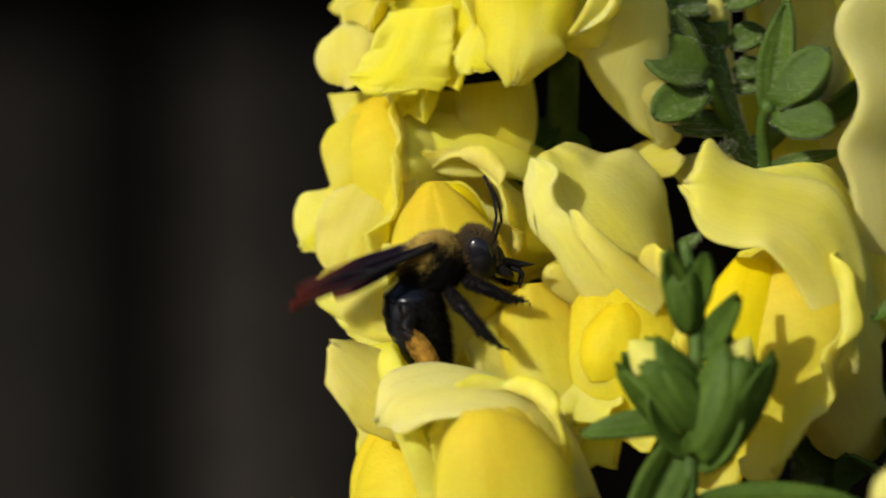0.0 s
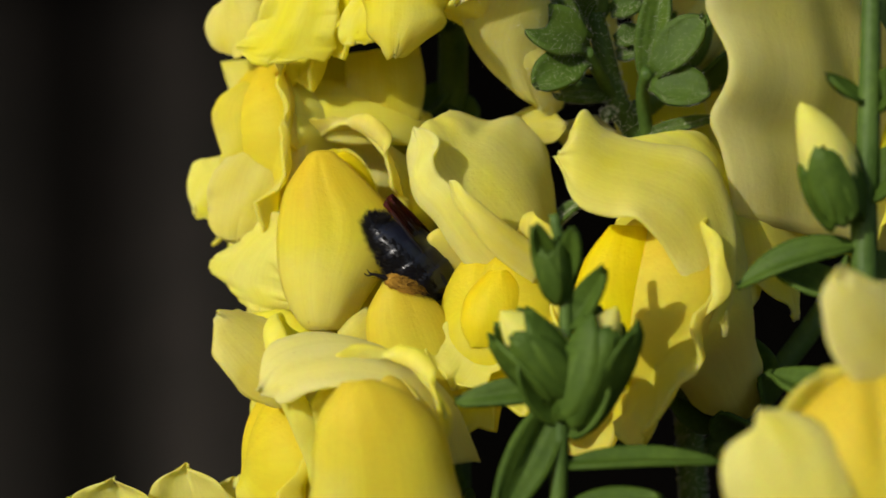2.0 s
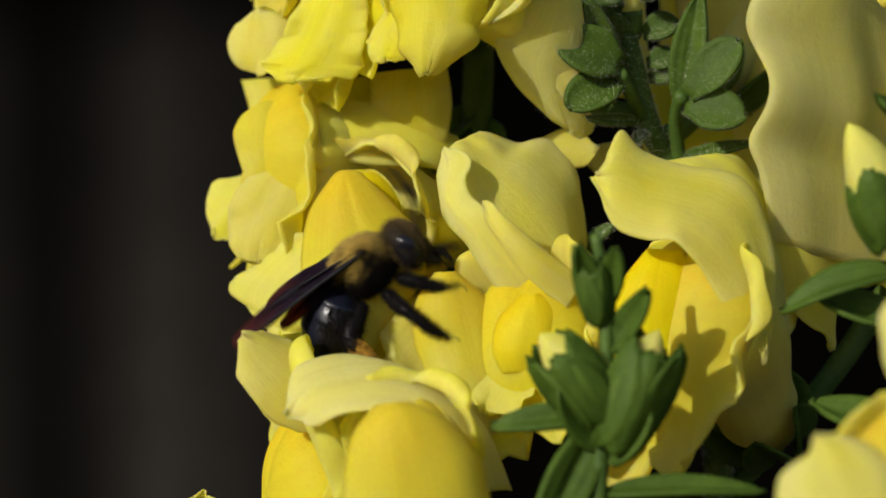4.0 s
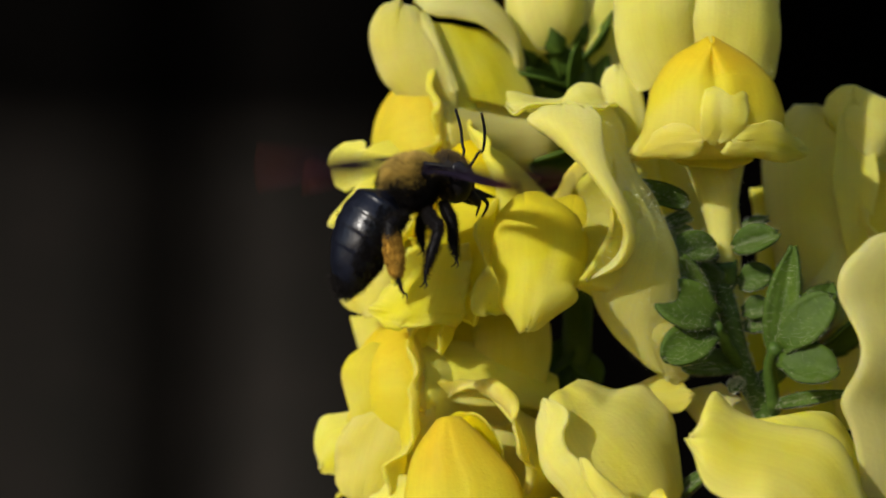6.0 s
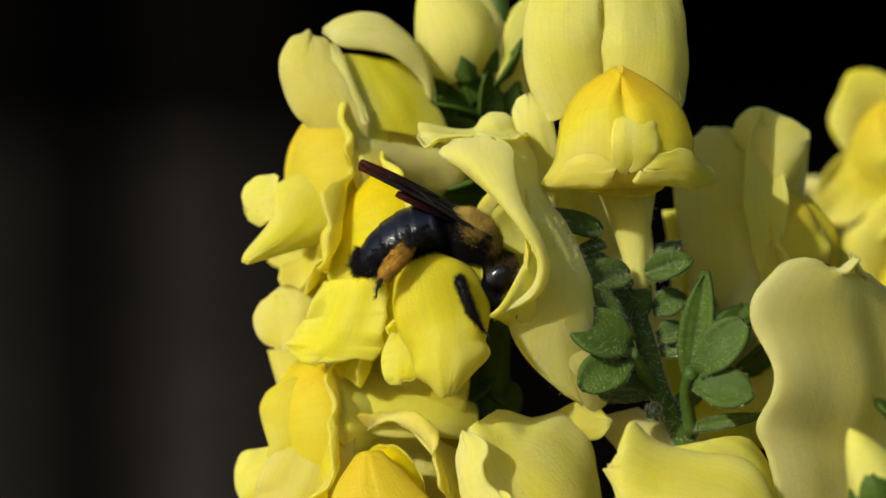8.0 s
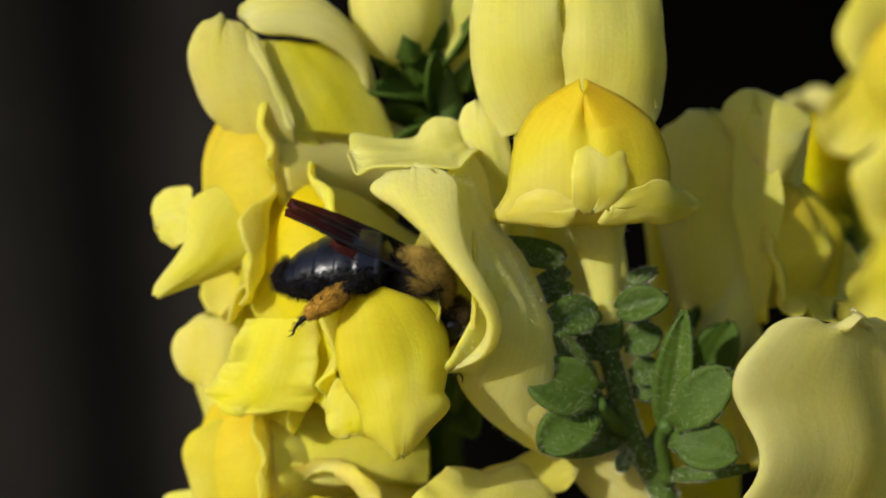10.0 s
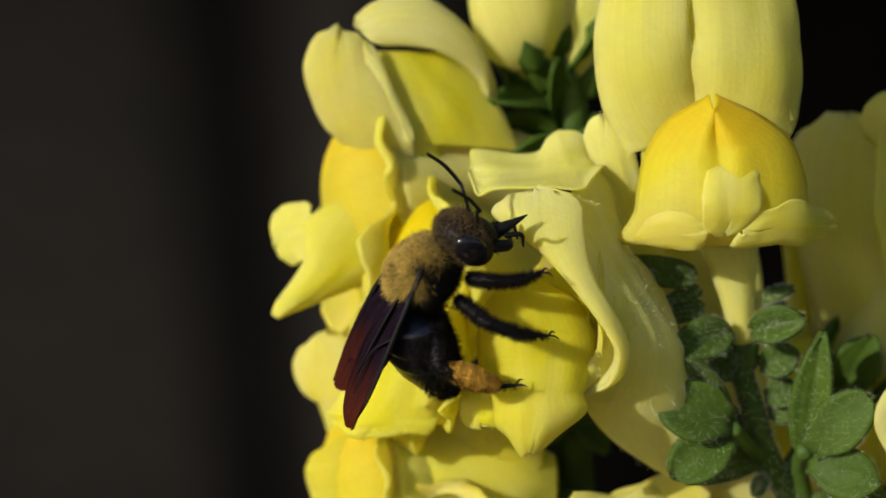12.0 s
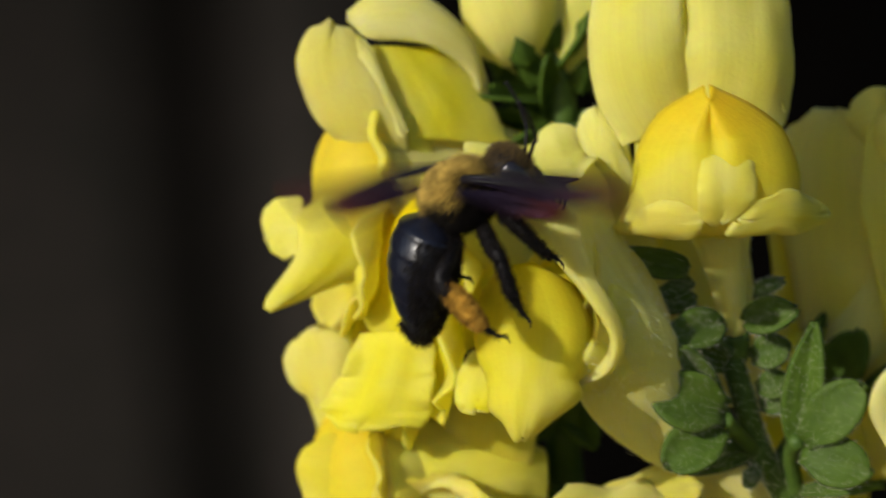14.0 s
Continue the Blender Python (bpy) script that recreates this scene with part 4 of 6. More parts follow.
petal("right_shaded", [(37.7, 17.0, 18.2), (36.0, 19.0, 14.7), (36.1, 19.0, 8.4), (37.1, 19.0, 2.0), (38.0, 19.5, -6.8), (39.5, 20.0, -16.9)],
      [(44.5, 16.0, 18.9), (44.8, 16.0, 14.1), (44.8, 16.0, 7.9), (44.9, 16.0, 1.7), (45.7, 17.0, -7.0), (46.1, 18.0, -16.9)], bulge=1.5, ruffle=0.35, tone=0.22, ends=(0.08, 0), hairy=300)
petal("right_shaded", [(42.1, 16.0, 18.2), (43.8, 14.5, 20.3), (47.0, 14.0, 19.6), (50.2, 15.0, 17.5)],
      [(43.3, 15.0, 14.1), (45.2, 13.5, 12.7), (47.6, 13.5, 12.0), (50.2, 14.5, 15.3)], bulge=1.2, ruffle=0.4, tone=0.22, ends=(0.15, 0.25))
petal("right_shaded", [(47.0, 16.0, 10.3), (46.4, 16.0, 6.0), (46.0, 17.0, 0.1)],
      [(50.7, 17.0, 9.7), (53.6, 18.0, 5.8), (53.1, 19.0, -0.4)], bulge=1.2, ruffle=0.2, tone=0.75, ends=(0.2, 0))
petal("right_shaded", [(45.0, 16.0, 14.1), (45.1, 17.0, 6.7), (44.8, 17.0, -0.8)],
      [(50.4, 17.0, 16.4), (49.6, 18.0, 9.1), (48.1, 19.0, -0.9)], bulge=0.6, ruffle=0.2, tone=0.22, ends=(0, 0))
petal("right_shaded", [(34.5, 21.0, 9.8), (35.3, 21.0, 3.4), (35.2, 21.0, -1.7), (35.5, 21.0, -9.3), (37.1, 21.0, -16.9)],
      [(39.6, 22.0, 10.3), (39.9, 22.0, 3.3), (40.2, 22.0, -4.4), (41.8, 22.0, -12.1), (44.1, 22.0, -17.2)], bulge=0.6, ruffle=0.2, tone=0.4, ends=(0, 0))
petal("front", [(17.7, 3.0, 20.2), (18.0, 3.0, 17.5), (19.7, 4.0, 12.9), (20.4, 6.0, 7.7)],
      [(21.0, 2.0, 20.8), (21.8, 2.0, 16.7), (22.9, 4.0, 12.1), (23.9, 6.0, 7.5)], bulge=0.8, ruffle=0.3, tone=0.1, ends=(0.25, 0), hairy=500)
petal("visited_upper", [(20.5, 10.0, 12.1), (22.4, 10.0, 6.6), (25.2, 10.0, -0.1), (26.4, 10.0, -7.4)],
      [(30.5, 11.0, 11.8), (32.1, 11.0, 6.3), (32.4, 11.0, -0.4), (33.0, 11.0, -7.6)], bulge=0.6, ruffle=0.2, tone=0.3, ends=(0, 0))
petal("front", [(23.5, 2.0, 36.4), (20.2, 1.5, 30.6), (19.0, 1.0, 25.1), (19.7, 1.0, 20.7), (21.3, 1.0, 17.4)],
      [(27.4, -1.0, 35.8), (26.9, -1.2, 30.3), (26.8, -1.0, 25.8), (27.0, 0.0, 22.5), (28.0, 1.0, 19.2)], bulge=2.0, ruffle=0.55, tone=0.22, ends=(0.12, 0.0), waves=8.0)
petal("front", [(26.8, -1.0, 35.8), (26.4, -1.2, 30.4), (26.5, -1.0, 25.8), (26.6, 0.0, 22.5), (26.8, 1.0, 19.2)],
      [(31.8, 2.0, 35.7), (34.9, 1.5, 29.6), (35.6, 1.0, 24.0), (35.2, 1.0, 20.0), (34.1, 1.0, 17.5)], bulge=2.0, ruffle=0.55, tone=0.22, ends=(0.12, 0.0), waves=8.0)
petal("visited_upper", [(7.6, 3.0, 17.4), (8.3, 3.5, 18.1), (10.0, 4.0, 17.9), (13.3, 4.5, 17.6), (14.3, 5.0, 18.4), (15.1, 5.0, 19.1), (16.1, 5.0, 19.2), (17.4, 5.0, 18.8), (18.5, 5.0, 17.9), (19.1, 5.0, 17.2)],
      [(8.0, 1.0, 16.4), (9.0, -2.0, 14.8), (10.5, -4.0, 15.6), (13.0, -4.5, 15.8), (15.4, -4.5, 15.6), (17.5, -4.0, 15.3), (18.1, -2.0, 15.6), (18.7, 0.0, 16.1), (19.1, 2.0, 16.3), (19.3, 3.0, 16.4)], bulge=-0.8, ruffle=0.25, tone=0.2, ends=(0.1, 0.0), waves=9.0)
petal("visited_upper", [(15.9, -4.0, 14.5), (15.1, -5.5, 12.5), (15.9, -6.0, 10.0), (17.4, -6.5, 7.7), (18.9, -6.5, 5.5), (19.5, -6.0, 3.4), (19.0, -5.0, 1.0), (17.6, -3.0, -1.3), (16.8, -1.5, -3.4), (18.6, 0.5, -6.7), (22.0, 3.0, -10.2)],
      [(18.4, 3.0, 16.5), (19.6, 2.5, 14.2), (20.0, 2.0, 11.4), (21.3, 1.0, 7.6), (22.7, 0.5, 3.7), (24.7, 0.5, 0.8), (25.9, 1.5, -2.9), (26.7, 2.5, -5.9), (26.8, 3.5, -8.1), (26.4, 4.5, -10.4), (25.6, 5.5, -12.4)], bulge=1.6, ruffle=0.12, tone=0.06, ends=(0.0, 0.08), hairy=2600)
petal("visited_upper", [(10.1, -5.0, 15.2), (10.6, -6.0, 13.8), (12.5, -6.5, 12.1), (14.9, -7.0, 9.6), (17.1, -7.5, 7.1), (18.9, -7.5, 4.4), (19.5, -7.0, 2.3), (18.7, -6.0, 0.1), (16.1, -4.5, -1.7)],
      [(17.7, -4.5, 15.4), (17.5, -6.5, 12.6), (17.7, -7.5, 9.9), (18.2, -8.0, 7.9), (19.4, -8.0, 5.5), (20.3, -7.5, 3.3), (20.4, -7.0, 1.6), (19.3, -6.0, -0.5), (16.3, -4.5, -1.9)], bulge=0.7, ruffle=0.15, tone=0.1, ends=(0.08, 0.12), curl=(-0.8, -0.4))
petal("visited_lower", [(11.2, -3.0, -14.4), (11.1, -4.5, -16.9), (11.4, -5.5, -19.3), (12.4, -6.5, -21.0), (14.0, -7.0, -22.7), (15.5, -7.0, -25.2), (16.9, -6.5, -27.3), (18.2, -6.0, -28.6)],
      [(12.8, -3.5, -13.2), (14.3, -6.0, -14.9), (13.6, -7.5, -16.6), (14.1, -8.0, -18.3), (15.2, -8.5, -19.4), (16.6, -8.5, -21.6), (18.1, -8.5, -23.2), (19.7, -8.0, -25.6)], bulge=0.7, ruffle=0.25, tone=0.12, ends=(0.12, 0.0), waves=10.0)
petal("visited_lower", [(12.2, -2.0, -13.4), (12.9, -3.5, -15.6), (13.2, -5.0, -18.4), (14.9, -6.0, -21.1), (17.2, -6.5, -23.7), (19.7, -6.5, -26.5), (22.3, -6.0, -28.5)],
      [(15.1, 1.0, -11.8), (17.3, 2.0, -12.1), (19.4, 3.0, -12.7), (21.9, 4.0, -12.4), (24.2, 4.0, -15.0), (25.1, 3.5, -17.9), (25.3, 2.0, -22.4)], bulge=1.2, ruffle=0.3, tone=0.2, ends=(0.0, 0.0), waves=9.0)
petal("visited_lower", [(10.6, -2.0, -25.5), (7.8, -3.0, -26.9), (7.1, -4.0, -28.3), (7.4, -5.0, -30.0), (6.3, -6.0, -32.0), (3.4, -7.0, -32.8)],
      [(12.9, -5.0, -32.7), (11.9, -6.0, -35.5), (10.4, -6.5, -35.3), (8.8, -7.0, -34.0), (7.0, -7.5, -33.4), (5.3, -8.0, -34.4)], bulge=0.8, ruffle=0.5, tone=0.34, ends=(0.0, 0.1), on_lip=True, waves=9.0)
petal("back_fourth", [(-1.8, 2.0, -21.3), (-4.9, 3.0, -22.9), (-7.2, 4.0, -24.4), (-9.6, 5.0, -26.5), (-8.1, 4.0, -28.3), (-6.3, 3.0, -29.6), (-3.7, 2.0, -31.9)],
      [(-0.1, 0.0, -23.8), (-1.0, -1.0, -25.9), (-1.3, -1.0, -27.7), (-0.7, -1.0, -29.4), (-0.4, -1.0, -30.5), (-1.3, 0.0, -31.3), (-2.3, 1.0, -32.4)], bulge=0.9, ruffle=0.9, tone=0.24, ends=(0.0, 0.12), waves=17.0)
petal("near_left", [(-2.5, -16.0, -34.9), (-0.6, -15.0, -32.9), (3.8, -14.0, -32.2), (8.3, -14.0, -33.2), (12.4, -14.0, -35.7), (15.6, -14.0, -39.4), (17.3, -14.0, -44.3)],
      [(-0.4, -19.0, -39.3), (1.7, -20.0, -37.6), (5.1, -20.5, -36.8), (8.1, -20.5, -36.7), (11.1, -20.5, -37.8), (13.5, -20.0, -40.3), (15.0, -20.0, -43.7)], bulge=0.8, ruffle=0.4, tone=0.1, ends=(0.15, 0.0))
petal("right_large", [(29.4, -8.0, -15.5), (32.8, -9.0, -16.7), (35.8, -10.5, -20.2), (37.5, -12.0, -25.1), (38.7, -13.0, -32.1)],
      [(36.7, -7.0, -14.5), (39.4, -5.0, -15.2), (42.2, -3.0, -18.9), (44.2, -2.0, -24.2), (45.0, -2.0, -31.2)], bulge=1.2, ruffle=0.3, tone=0.24, ends=(0.0, 0.1))
petal("front", [(28.0, -6.0, 16.7), (27.1, -7.0, 15.2), (26.8, -7.0, 13.2), (27.2, -6.0, 11.1)],
      [(30.6, -5.5, 16.8), (31.3, -6.5, 15.6), (31.3, -6.7, 13.4), (30.0, -6.0, 11.3)], bulge=0.6, ruffle=0.3, tone=0.26, ends=(0.2, 0.22), curl=(0.5, 0.1))
petal("front", [(20.0, -1.0, 10.5), (22.2, -4.0, 12.3), (24.2, -6.0, 13.2), (27.0, -6.8, 12.8)],
      [(20.4, -1.0, 10.2), (23.0, -3.5, 9.9), (25.0, -5.0, 9.8), (27.3, -6.0, 10.3)], bulge=0.6, ruffle=0.4, tone=0.34, ends=(0.12, 0.05))
petal("front", [(37.6, -1.0, 11.4), (35.3, -4.0, 12.9), (33.6, -5.5, 13.4), (30.8, -6.8, 12.7)],
      [(37.3, -1.0, 10.5), (34.8, -3.5, 9.8), (32.6, -5.0, 10.0), (28.8, -6.0, 10.2)], bulge=0.6, ruffle=0.4, tone=0.34, ends=(0.12, 0.05))
petal("near_right", [(50.4, -38.0, -36.5), (46.6, -39.0, -36.1), (43.8, -40.0, -33.1), (43.2, -40.0, -29.5), (43.9, -40.0, -26.4)],
      [(52.2, -37.0, -33.7), (51.6, -37.0, -30.8), (49.6, -38.0, -27.9), (47.4, -39.0, -27.6), (45.3, -40.0, -26.4)], bulge=1.2, ruffle=0.5, tone=0.2, ends=(0.1, 0.2))
petal("near_right", [(44.4, -42.0, -46.2), (39.1, -43.0, -46.6), (35.6, -43.0, -43.6), (35.5, -42.0, -40.1), (37.3, -41.0, -38.1)],
      [(45.6, -42.0, -44.6), (44.4, -43.0, -42.1), (44.2, -42.0, -39.5), (42.0, -41.0, -37.4), (39.3, -41.0, -37.2)], bulge=1.6, ruffle=0.5, tone=0.22, ends=(0.1, 0.25))
petal("back_second", [(-2.1, 4.0, 2.1), (-3.8, 4.0, -1.3), (-5.8, 4.0, -3.9), (-7.0, 4.0, -5.6)],
      [(4.2, 2.0, 2.1), (4.3, 2.0, -1.7), (3.6, 2.0, -5.1), (2.1, 2.0, -6.9)], bulge=1.0, ruffle=0.7, tone=0.42, ends=(0, 0.14), waves=11.0)
petal("right_large", [(47.0, -9.0, 2.4), (44.1, -10.0, 2.3), (42.0, -11.0, 1.1), (40.0, -12.0, -0.9), (39.3, -12.0, -2.8), (40.2, -11.5, -5.7), (40.7, -11.0, -8.6), (39.9, -10.0, -11.6), (39.4, -9.0, -14.0), (40.6, -8.0, -16.5), (42.0, -6.0, -23.0)],
      [(50.5, -4.0, 2.2), (55.0, 2.0, -0.7), (58.3, 5.0, -3.5), (60.4, 7.0, -6.2), (61.7, 8.0, -9.4), (61.9, 9.0, -12.2), (61.1, 9.0, -14.6), (60.8, 9.0, -16.9), (60.8, 8.0, -19.2), (60.4, 7.0, -22.5), (59.6, 6.0, -27.0)], bulge=2.6, ruffle=0.8, tone=0.16, ends=(0.10, 0), waves=8.0)
front_palate = petal("front", [(28.0, -4.0, 22.0), (24.6, -3.0, 20.0), (22.7, -2.5, 17.3), (22.0, -3.0, 14.6), (21.6, -3.0, 12.8), (20.2, -2.0, 10.7)],
      [(28.3, -4.0, 22.0), (31.7, -3.0, 20.2), (34.1, -2.5, 17.9), (35.1, -3.0, 14.8), (35.3, -3.0, 12.8), (37.4, -2.0, 11.3)], bulge=4.2, groove=0.6, fade=0.62, tone=0.92, ends=(0.0, 0.0), name='palate', label='swollen orange-yellow palate', ruffle=0.12, waves=5.0)
petal("visited_upper", [(11.0, -4.0, 8.0), (9.3, -5.0, 6.0), (8.6, -5.6, 3.6), (8.8, -6.0, 1.2), (9.4, -6.6, -0.3), (9.6, -6.8, -1.4), (9.6, -7.2, -2.6), (10.5, -7.4, -3.7), (11.5, -7.2, -5.1)],
      [(13.8, -4.0, 8.2), (16.7, -4.5, 6.4), (17.9, -4.6, 3.7), (17.7, -5.2, 1.5), (17.0, -6.0, -0.1), (16.6, -6.6, -1.0), (16.8, -7.2, -2.2), (14.8, -7.6, -3.5), (12.5, -7.2, -5.1)], bulge=2.4, on_lip=True, tone=0.62, fade=0.3, ends=(0.0, 0.05), name='palate', label='swollen orange-yellow palate', ruffle=0.35, waves=8.0)
petal("visited_upper", [(8.2, -3.5, 1.3), (6.9, -3.5, -0.6), (6.6, -4.0, -2.4), (7.3, -4.4, -3.6)],
      [(11.0, -4.0, 0.3), (10.9, -4.6, -1.5), (10.2, -5.0, -3.0), (9.2, -5.0, -3.8)], bulge=0.6, on_lip=True, tone=0.4, ruffle=0.4, ends=(0.0, 0.12))
petal("back_fourth", [(4.3, 9.0, -4.9), (4.2, 9.0, -8.5), (4.0, 10.0, -12.7)],
      [(11.9, 9.0, -4.2), (12.3, 9.0, -8.5), (11.5, 10.0, -12.7)], bulge=1.0, tone=0.42, ruffle=0.3, ends=(0.0, 0.0))
petal("visited_lower", [(12.6, -5.0, -23.0), (10.5, -5.5, -25.7), (10.1, -6.0, -29.0), (11.1, -7.0, -32.5), (11.7, -8.0, -35.1), (13.0, -9.0, -37.3)],
      [(14.4, -5.0, -23.1), (16.9, -5.5, -25.7), (18.0, -6.0, -28.5), (18.0, -7.0, -33.0), (17.8, -8.0, -35.8), (16.1, -9.0, -38.5)], bulge=1.8, on_lip=True, tone=0.8, fade=0.55, ends=(0.0, 0.1), name='palate', label='swollen orange-yellow palate', ruffle=0.12, waves=5.0)
petal("back_fourth", [(0.9, 1.0, -15.9), (-1.0, 0.0, -18.8), (-1.8, -0.5, -21.7), (-1.9, -2.0, -24.9), (-1.3, -3.5, -28.4), (-0.0, -4.0, -31.4), (1.0, -4.0, -32.6)],
      [(3.4, 1.0, -15.6), (6.3, 0.0, -18.2), (9.1, -0.5, -21.6), (9.6, -2.0, -25.3), (7.5, -3.5, -28.5), (5.5, -4.0, -31.4), (4.4, -4.0, -32.6)], bulge=2.4, tone=0.85, fade=0.62, groove=0.08, ends=(0.0, 0.0), name='palate', label='swollen orange-yellow palate', ruffle=0.12, waves=5.0)
petal("right_large", [(30.0, -10.0, -23.4), (27.5, -11.0, -26.6), (26.5, -11.0, -30.4), (27.7, -11.0, -34.5), (30.5, -10.0, -38.2)],
      [(33.0, -9.0, -23.7), (35.6, -9.0, -26.8), (37.6, -9.0, -30.9), (37.5, -9.0, -35.0), (34.8, -9.0, -38.5)], bulge=2.6, tone=0.85, fade=0.2, ends=(0.0, 0.0), ruffle=0.12, waves=5.0, name='palate', label='swollen orange-yellow palate')
petal("near_left", [(6.1, -24.0, -36.2), (4.4, -25.0, -38.4), (3.7, -25.0, -41.2), (3.5, -25.0, -44.5), (2.9, -25.0, -47.4), (3.2, -25.0, -50.2)],
      [(9.1, -24.0, -36.0), (12.0, -24.0, -37.4), (14.4, -24.0, -40.2), (15.4, -24.0, -44.4), (16.2, -24.0, -47.2), (15.6, -24.0, -50.1)], bulge=3.0, tone=0.75, fade=0.4, ends=(0.0, 0.0), name='palate', label='swollen orange-yellow palate', ruffle=0.12, waves=5.0)
petal("middle_low", [(18.7, -9.0, -27.4), (16.6, -9.5, -29.7), (16.1, -10.0, -32.2), (16.9, -10.0, -34.3)],
      [(20.6, -9.0, -27.3), (22.3, -9.0, -28.8), (22.8, -9.5, -31.2), (22.3, -10.0, -34.2)], bulge=2.0, tone=0.85, fade=0.25, ruffle=0.12, ends=(0.0, 0.0), waves=5.0, name='palate', label='swollen orange-yellow palate')
petal("right_shaded", [(31.7, 14.0, -2.2), (31.8, 14.0, -6.9), (32.1, 14.0, -11.2), (33.0, 14.0, -15.6), (33.9, 14.0, -19.4)],
      [(42.1, 18.0, -1.8), (42.6, 18.0, -6.6), (43.0, 18.0, -11.5), (43.0, 18.0, -15.9), (42.9, 18.0, -20.9)], bulge=1.0, ruffle=0.2, tone=0.4, ends=(0, 0))
petal("visited_lower", [(24.7, 8.0, -13.0), (26.6, 8.0, -14.8), (28.5, 8.0, -17.1), (31.4, 8.0, -20.3)],
      [(29.9, 9.0, -12.0), (33.3, 9.0, -14.7), (35.2, 9.0, -16.6), (36.6, 9.0, -19.8)], bulge=1.2, ruffle=0.2, tone=0.08, ends=(0, 0))

# the lens is focused on the palate of the flower that faces it
cam.data.dof.focus_object = front_palate

# ---- stems, buds and leaves ----


def stem_thing(label, knots, r0, r1, seed, hairy=0):
    """A flowering stem; its buds, leaves and bracts become its parts."""
    rng = np.random.default_rng(seed)
    root = tagged(new("snapdragon_plant"), label, "plant", "snapdragon plants")
    pts = curve_points(knots, 40)
    root.location = Vector(pts[-1]) * MM
    o = pts[-1]
    v, f = rod(pts - o, np.linspace(r0, r1, 40), 14)
    st = part("stalk", mesh_from("stalk", v, f), STEM, root)
    if hairy:
        top = pts[-1][2] - o[2]
        tagged(part("stem_hair", hairs("stem_hair", st.data, hairy, 0.45, 0.035, rng, pick=lambda c, n: (c[:, 2] > -60 - o[2]).astype(float)), HAIR, st, "fine pale glandular hairs"), kind="stuff")
    return root, o, rng


def put_leaf(stem, at, way, up, length, width, name="leaf", bend=30, cup=0.35, mat=None, hairy=False, blunt=0.75, tip=0.9):
    """A leaf on a stem: at in mm of the place, growing along way, its face towards up."""
    root, o, rng = stem
    y = Vector(way).normalized()
    x = y.cross(Vector(up)).normalized()
    z = x.cross(y)
    me = sheet(name, leaf_points(length * (0.88 if tip > 1.2 else 1.0), width, cup, bend, rng=rng, blunt=blunt, tip=tip), thick=0.4)
    ob = part(name, me, mat or LEAF, root)
    ob.matrix_basis = Matrix.Translation((Vector(at) - Vector(o)) * MM) @ Matrix((x, y, z)).transposed().to_4x4()
    if hairy:
        tagged(part("leaf_hair", hairs("leaf_hair", me, 620, 0.36, 0.014, rng, lean=0.12), HAIR, ob, "fine pale glandular hairs"), kind="stuff")
    return ob


def put_stalk(stem, knots, r):
    root, o, rng = stem
    v, f = rod(curve_points(knots, 10) - o, r, 10)
    part("pedicel", mesh_from("pedicel", v, f), STEM, root)


def bud_mesh(length, width, rng):
    nu, nv = 20, 18
    t = np.linspace(0, 1, nv)[None, :]
    th = np.linspace(0, 2 * math.pi, nu, endpoint=False)[:, None]
    r = width / 2 * np.sin(math.pi * (0.08 + 0.92 * t) ** 0.8) ** 0.7 * (1 + 0.08 * np.cos(2 * th) + 0.05 * np.cos(5 * th + 2 * t))
    r = np.maximum(r, 0.05)
    pts = np.zeros((nu, nv, 3))
    pts[..., 0], pts[..., 2] = r * np.sin(th), r * np.cos(th) + 0.10 * width * np.sin(t * 3)
    pts[..., 1] = t * length
    return sheet("bud", pts, wrap=True, tone=0.12 + 0.3 * t + 0 * th)


def put_bud(stem, at, way, length, width, sepals=0.9, up=(0, 0, 1), hug=12):
    root, o, rng = stem
    y = Vector(way).normalized()
    x = y.cross(Vector(up)).normalized()
    z = x.cross(y)
    rot = Matrix((x, y, z)).transposed()
    ob = part("bud", bud_mesh(length, width, rng), TUBE, root, "closed pale yellow bud in green sepals")
    ob.matrix_basis = Matrix.Translation((Vector(at) - Vector(o)) * MM) @ rot.to_4x4()
    for k in range(5):
        me = sepal_mesh(7.0 * sepals * rng.uniform(0.9, 1.1), 4.0 * sepals, rng, bend=18, cup=0.55)
        turn = Matrix.Rotation(2 * math.pi * k / 5 + rng.uniform(-0.2, 0.2), 3, "Y")
        q = part("sepal", me, LEAF, ob)
        q.matrix_basis = Matrix.Translation(turn @ Vector((0, -0.4, -width * 0.30)) * MM) @ (turn @ Matrix.Rotation(radians(-hug), 3, "X")).to_4x4()


main = stem_thing("hairy green snapdragon stem bearing sepals and bracts", [(29, 8, 40), (29.6, 6, 16), (29.8, 4.5, 0.0), (30.5, 4.5, -4.7), (32.1, 5.0, -11.0), (33.9, 6.0, -14.3), (37, 7, -24), (39, 8, -45), (40, 9, -90), (38, 10, -200), (36, 12, GROUND_Z)], 0.75, 1.7, 41, hairy=6000)
put_leaf(main, (28.8, 0.0, -5.6), (-5.6, -3.0, 2.7), (-0.25, -0.9, 0.3), 7.7, 4.2, bend=-30, cup=0.40, name="sepal", hairy=True, blunt=0.42, tip=1.5)
put_leaf(main, (28.6, 0.0, -7.0), (-4.8, -3.0, -1.8), (-0.25, -0.9, 0.3), 6.7, 3.6, bend=-30, cup=0.40, name="sepal", hairy=True, blunt=0.42, tip=1.5)
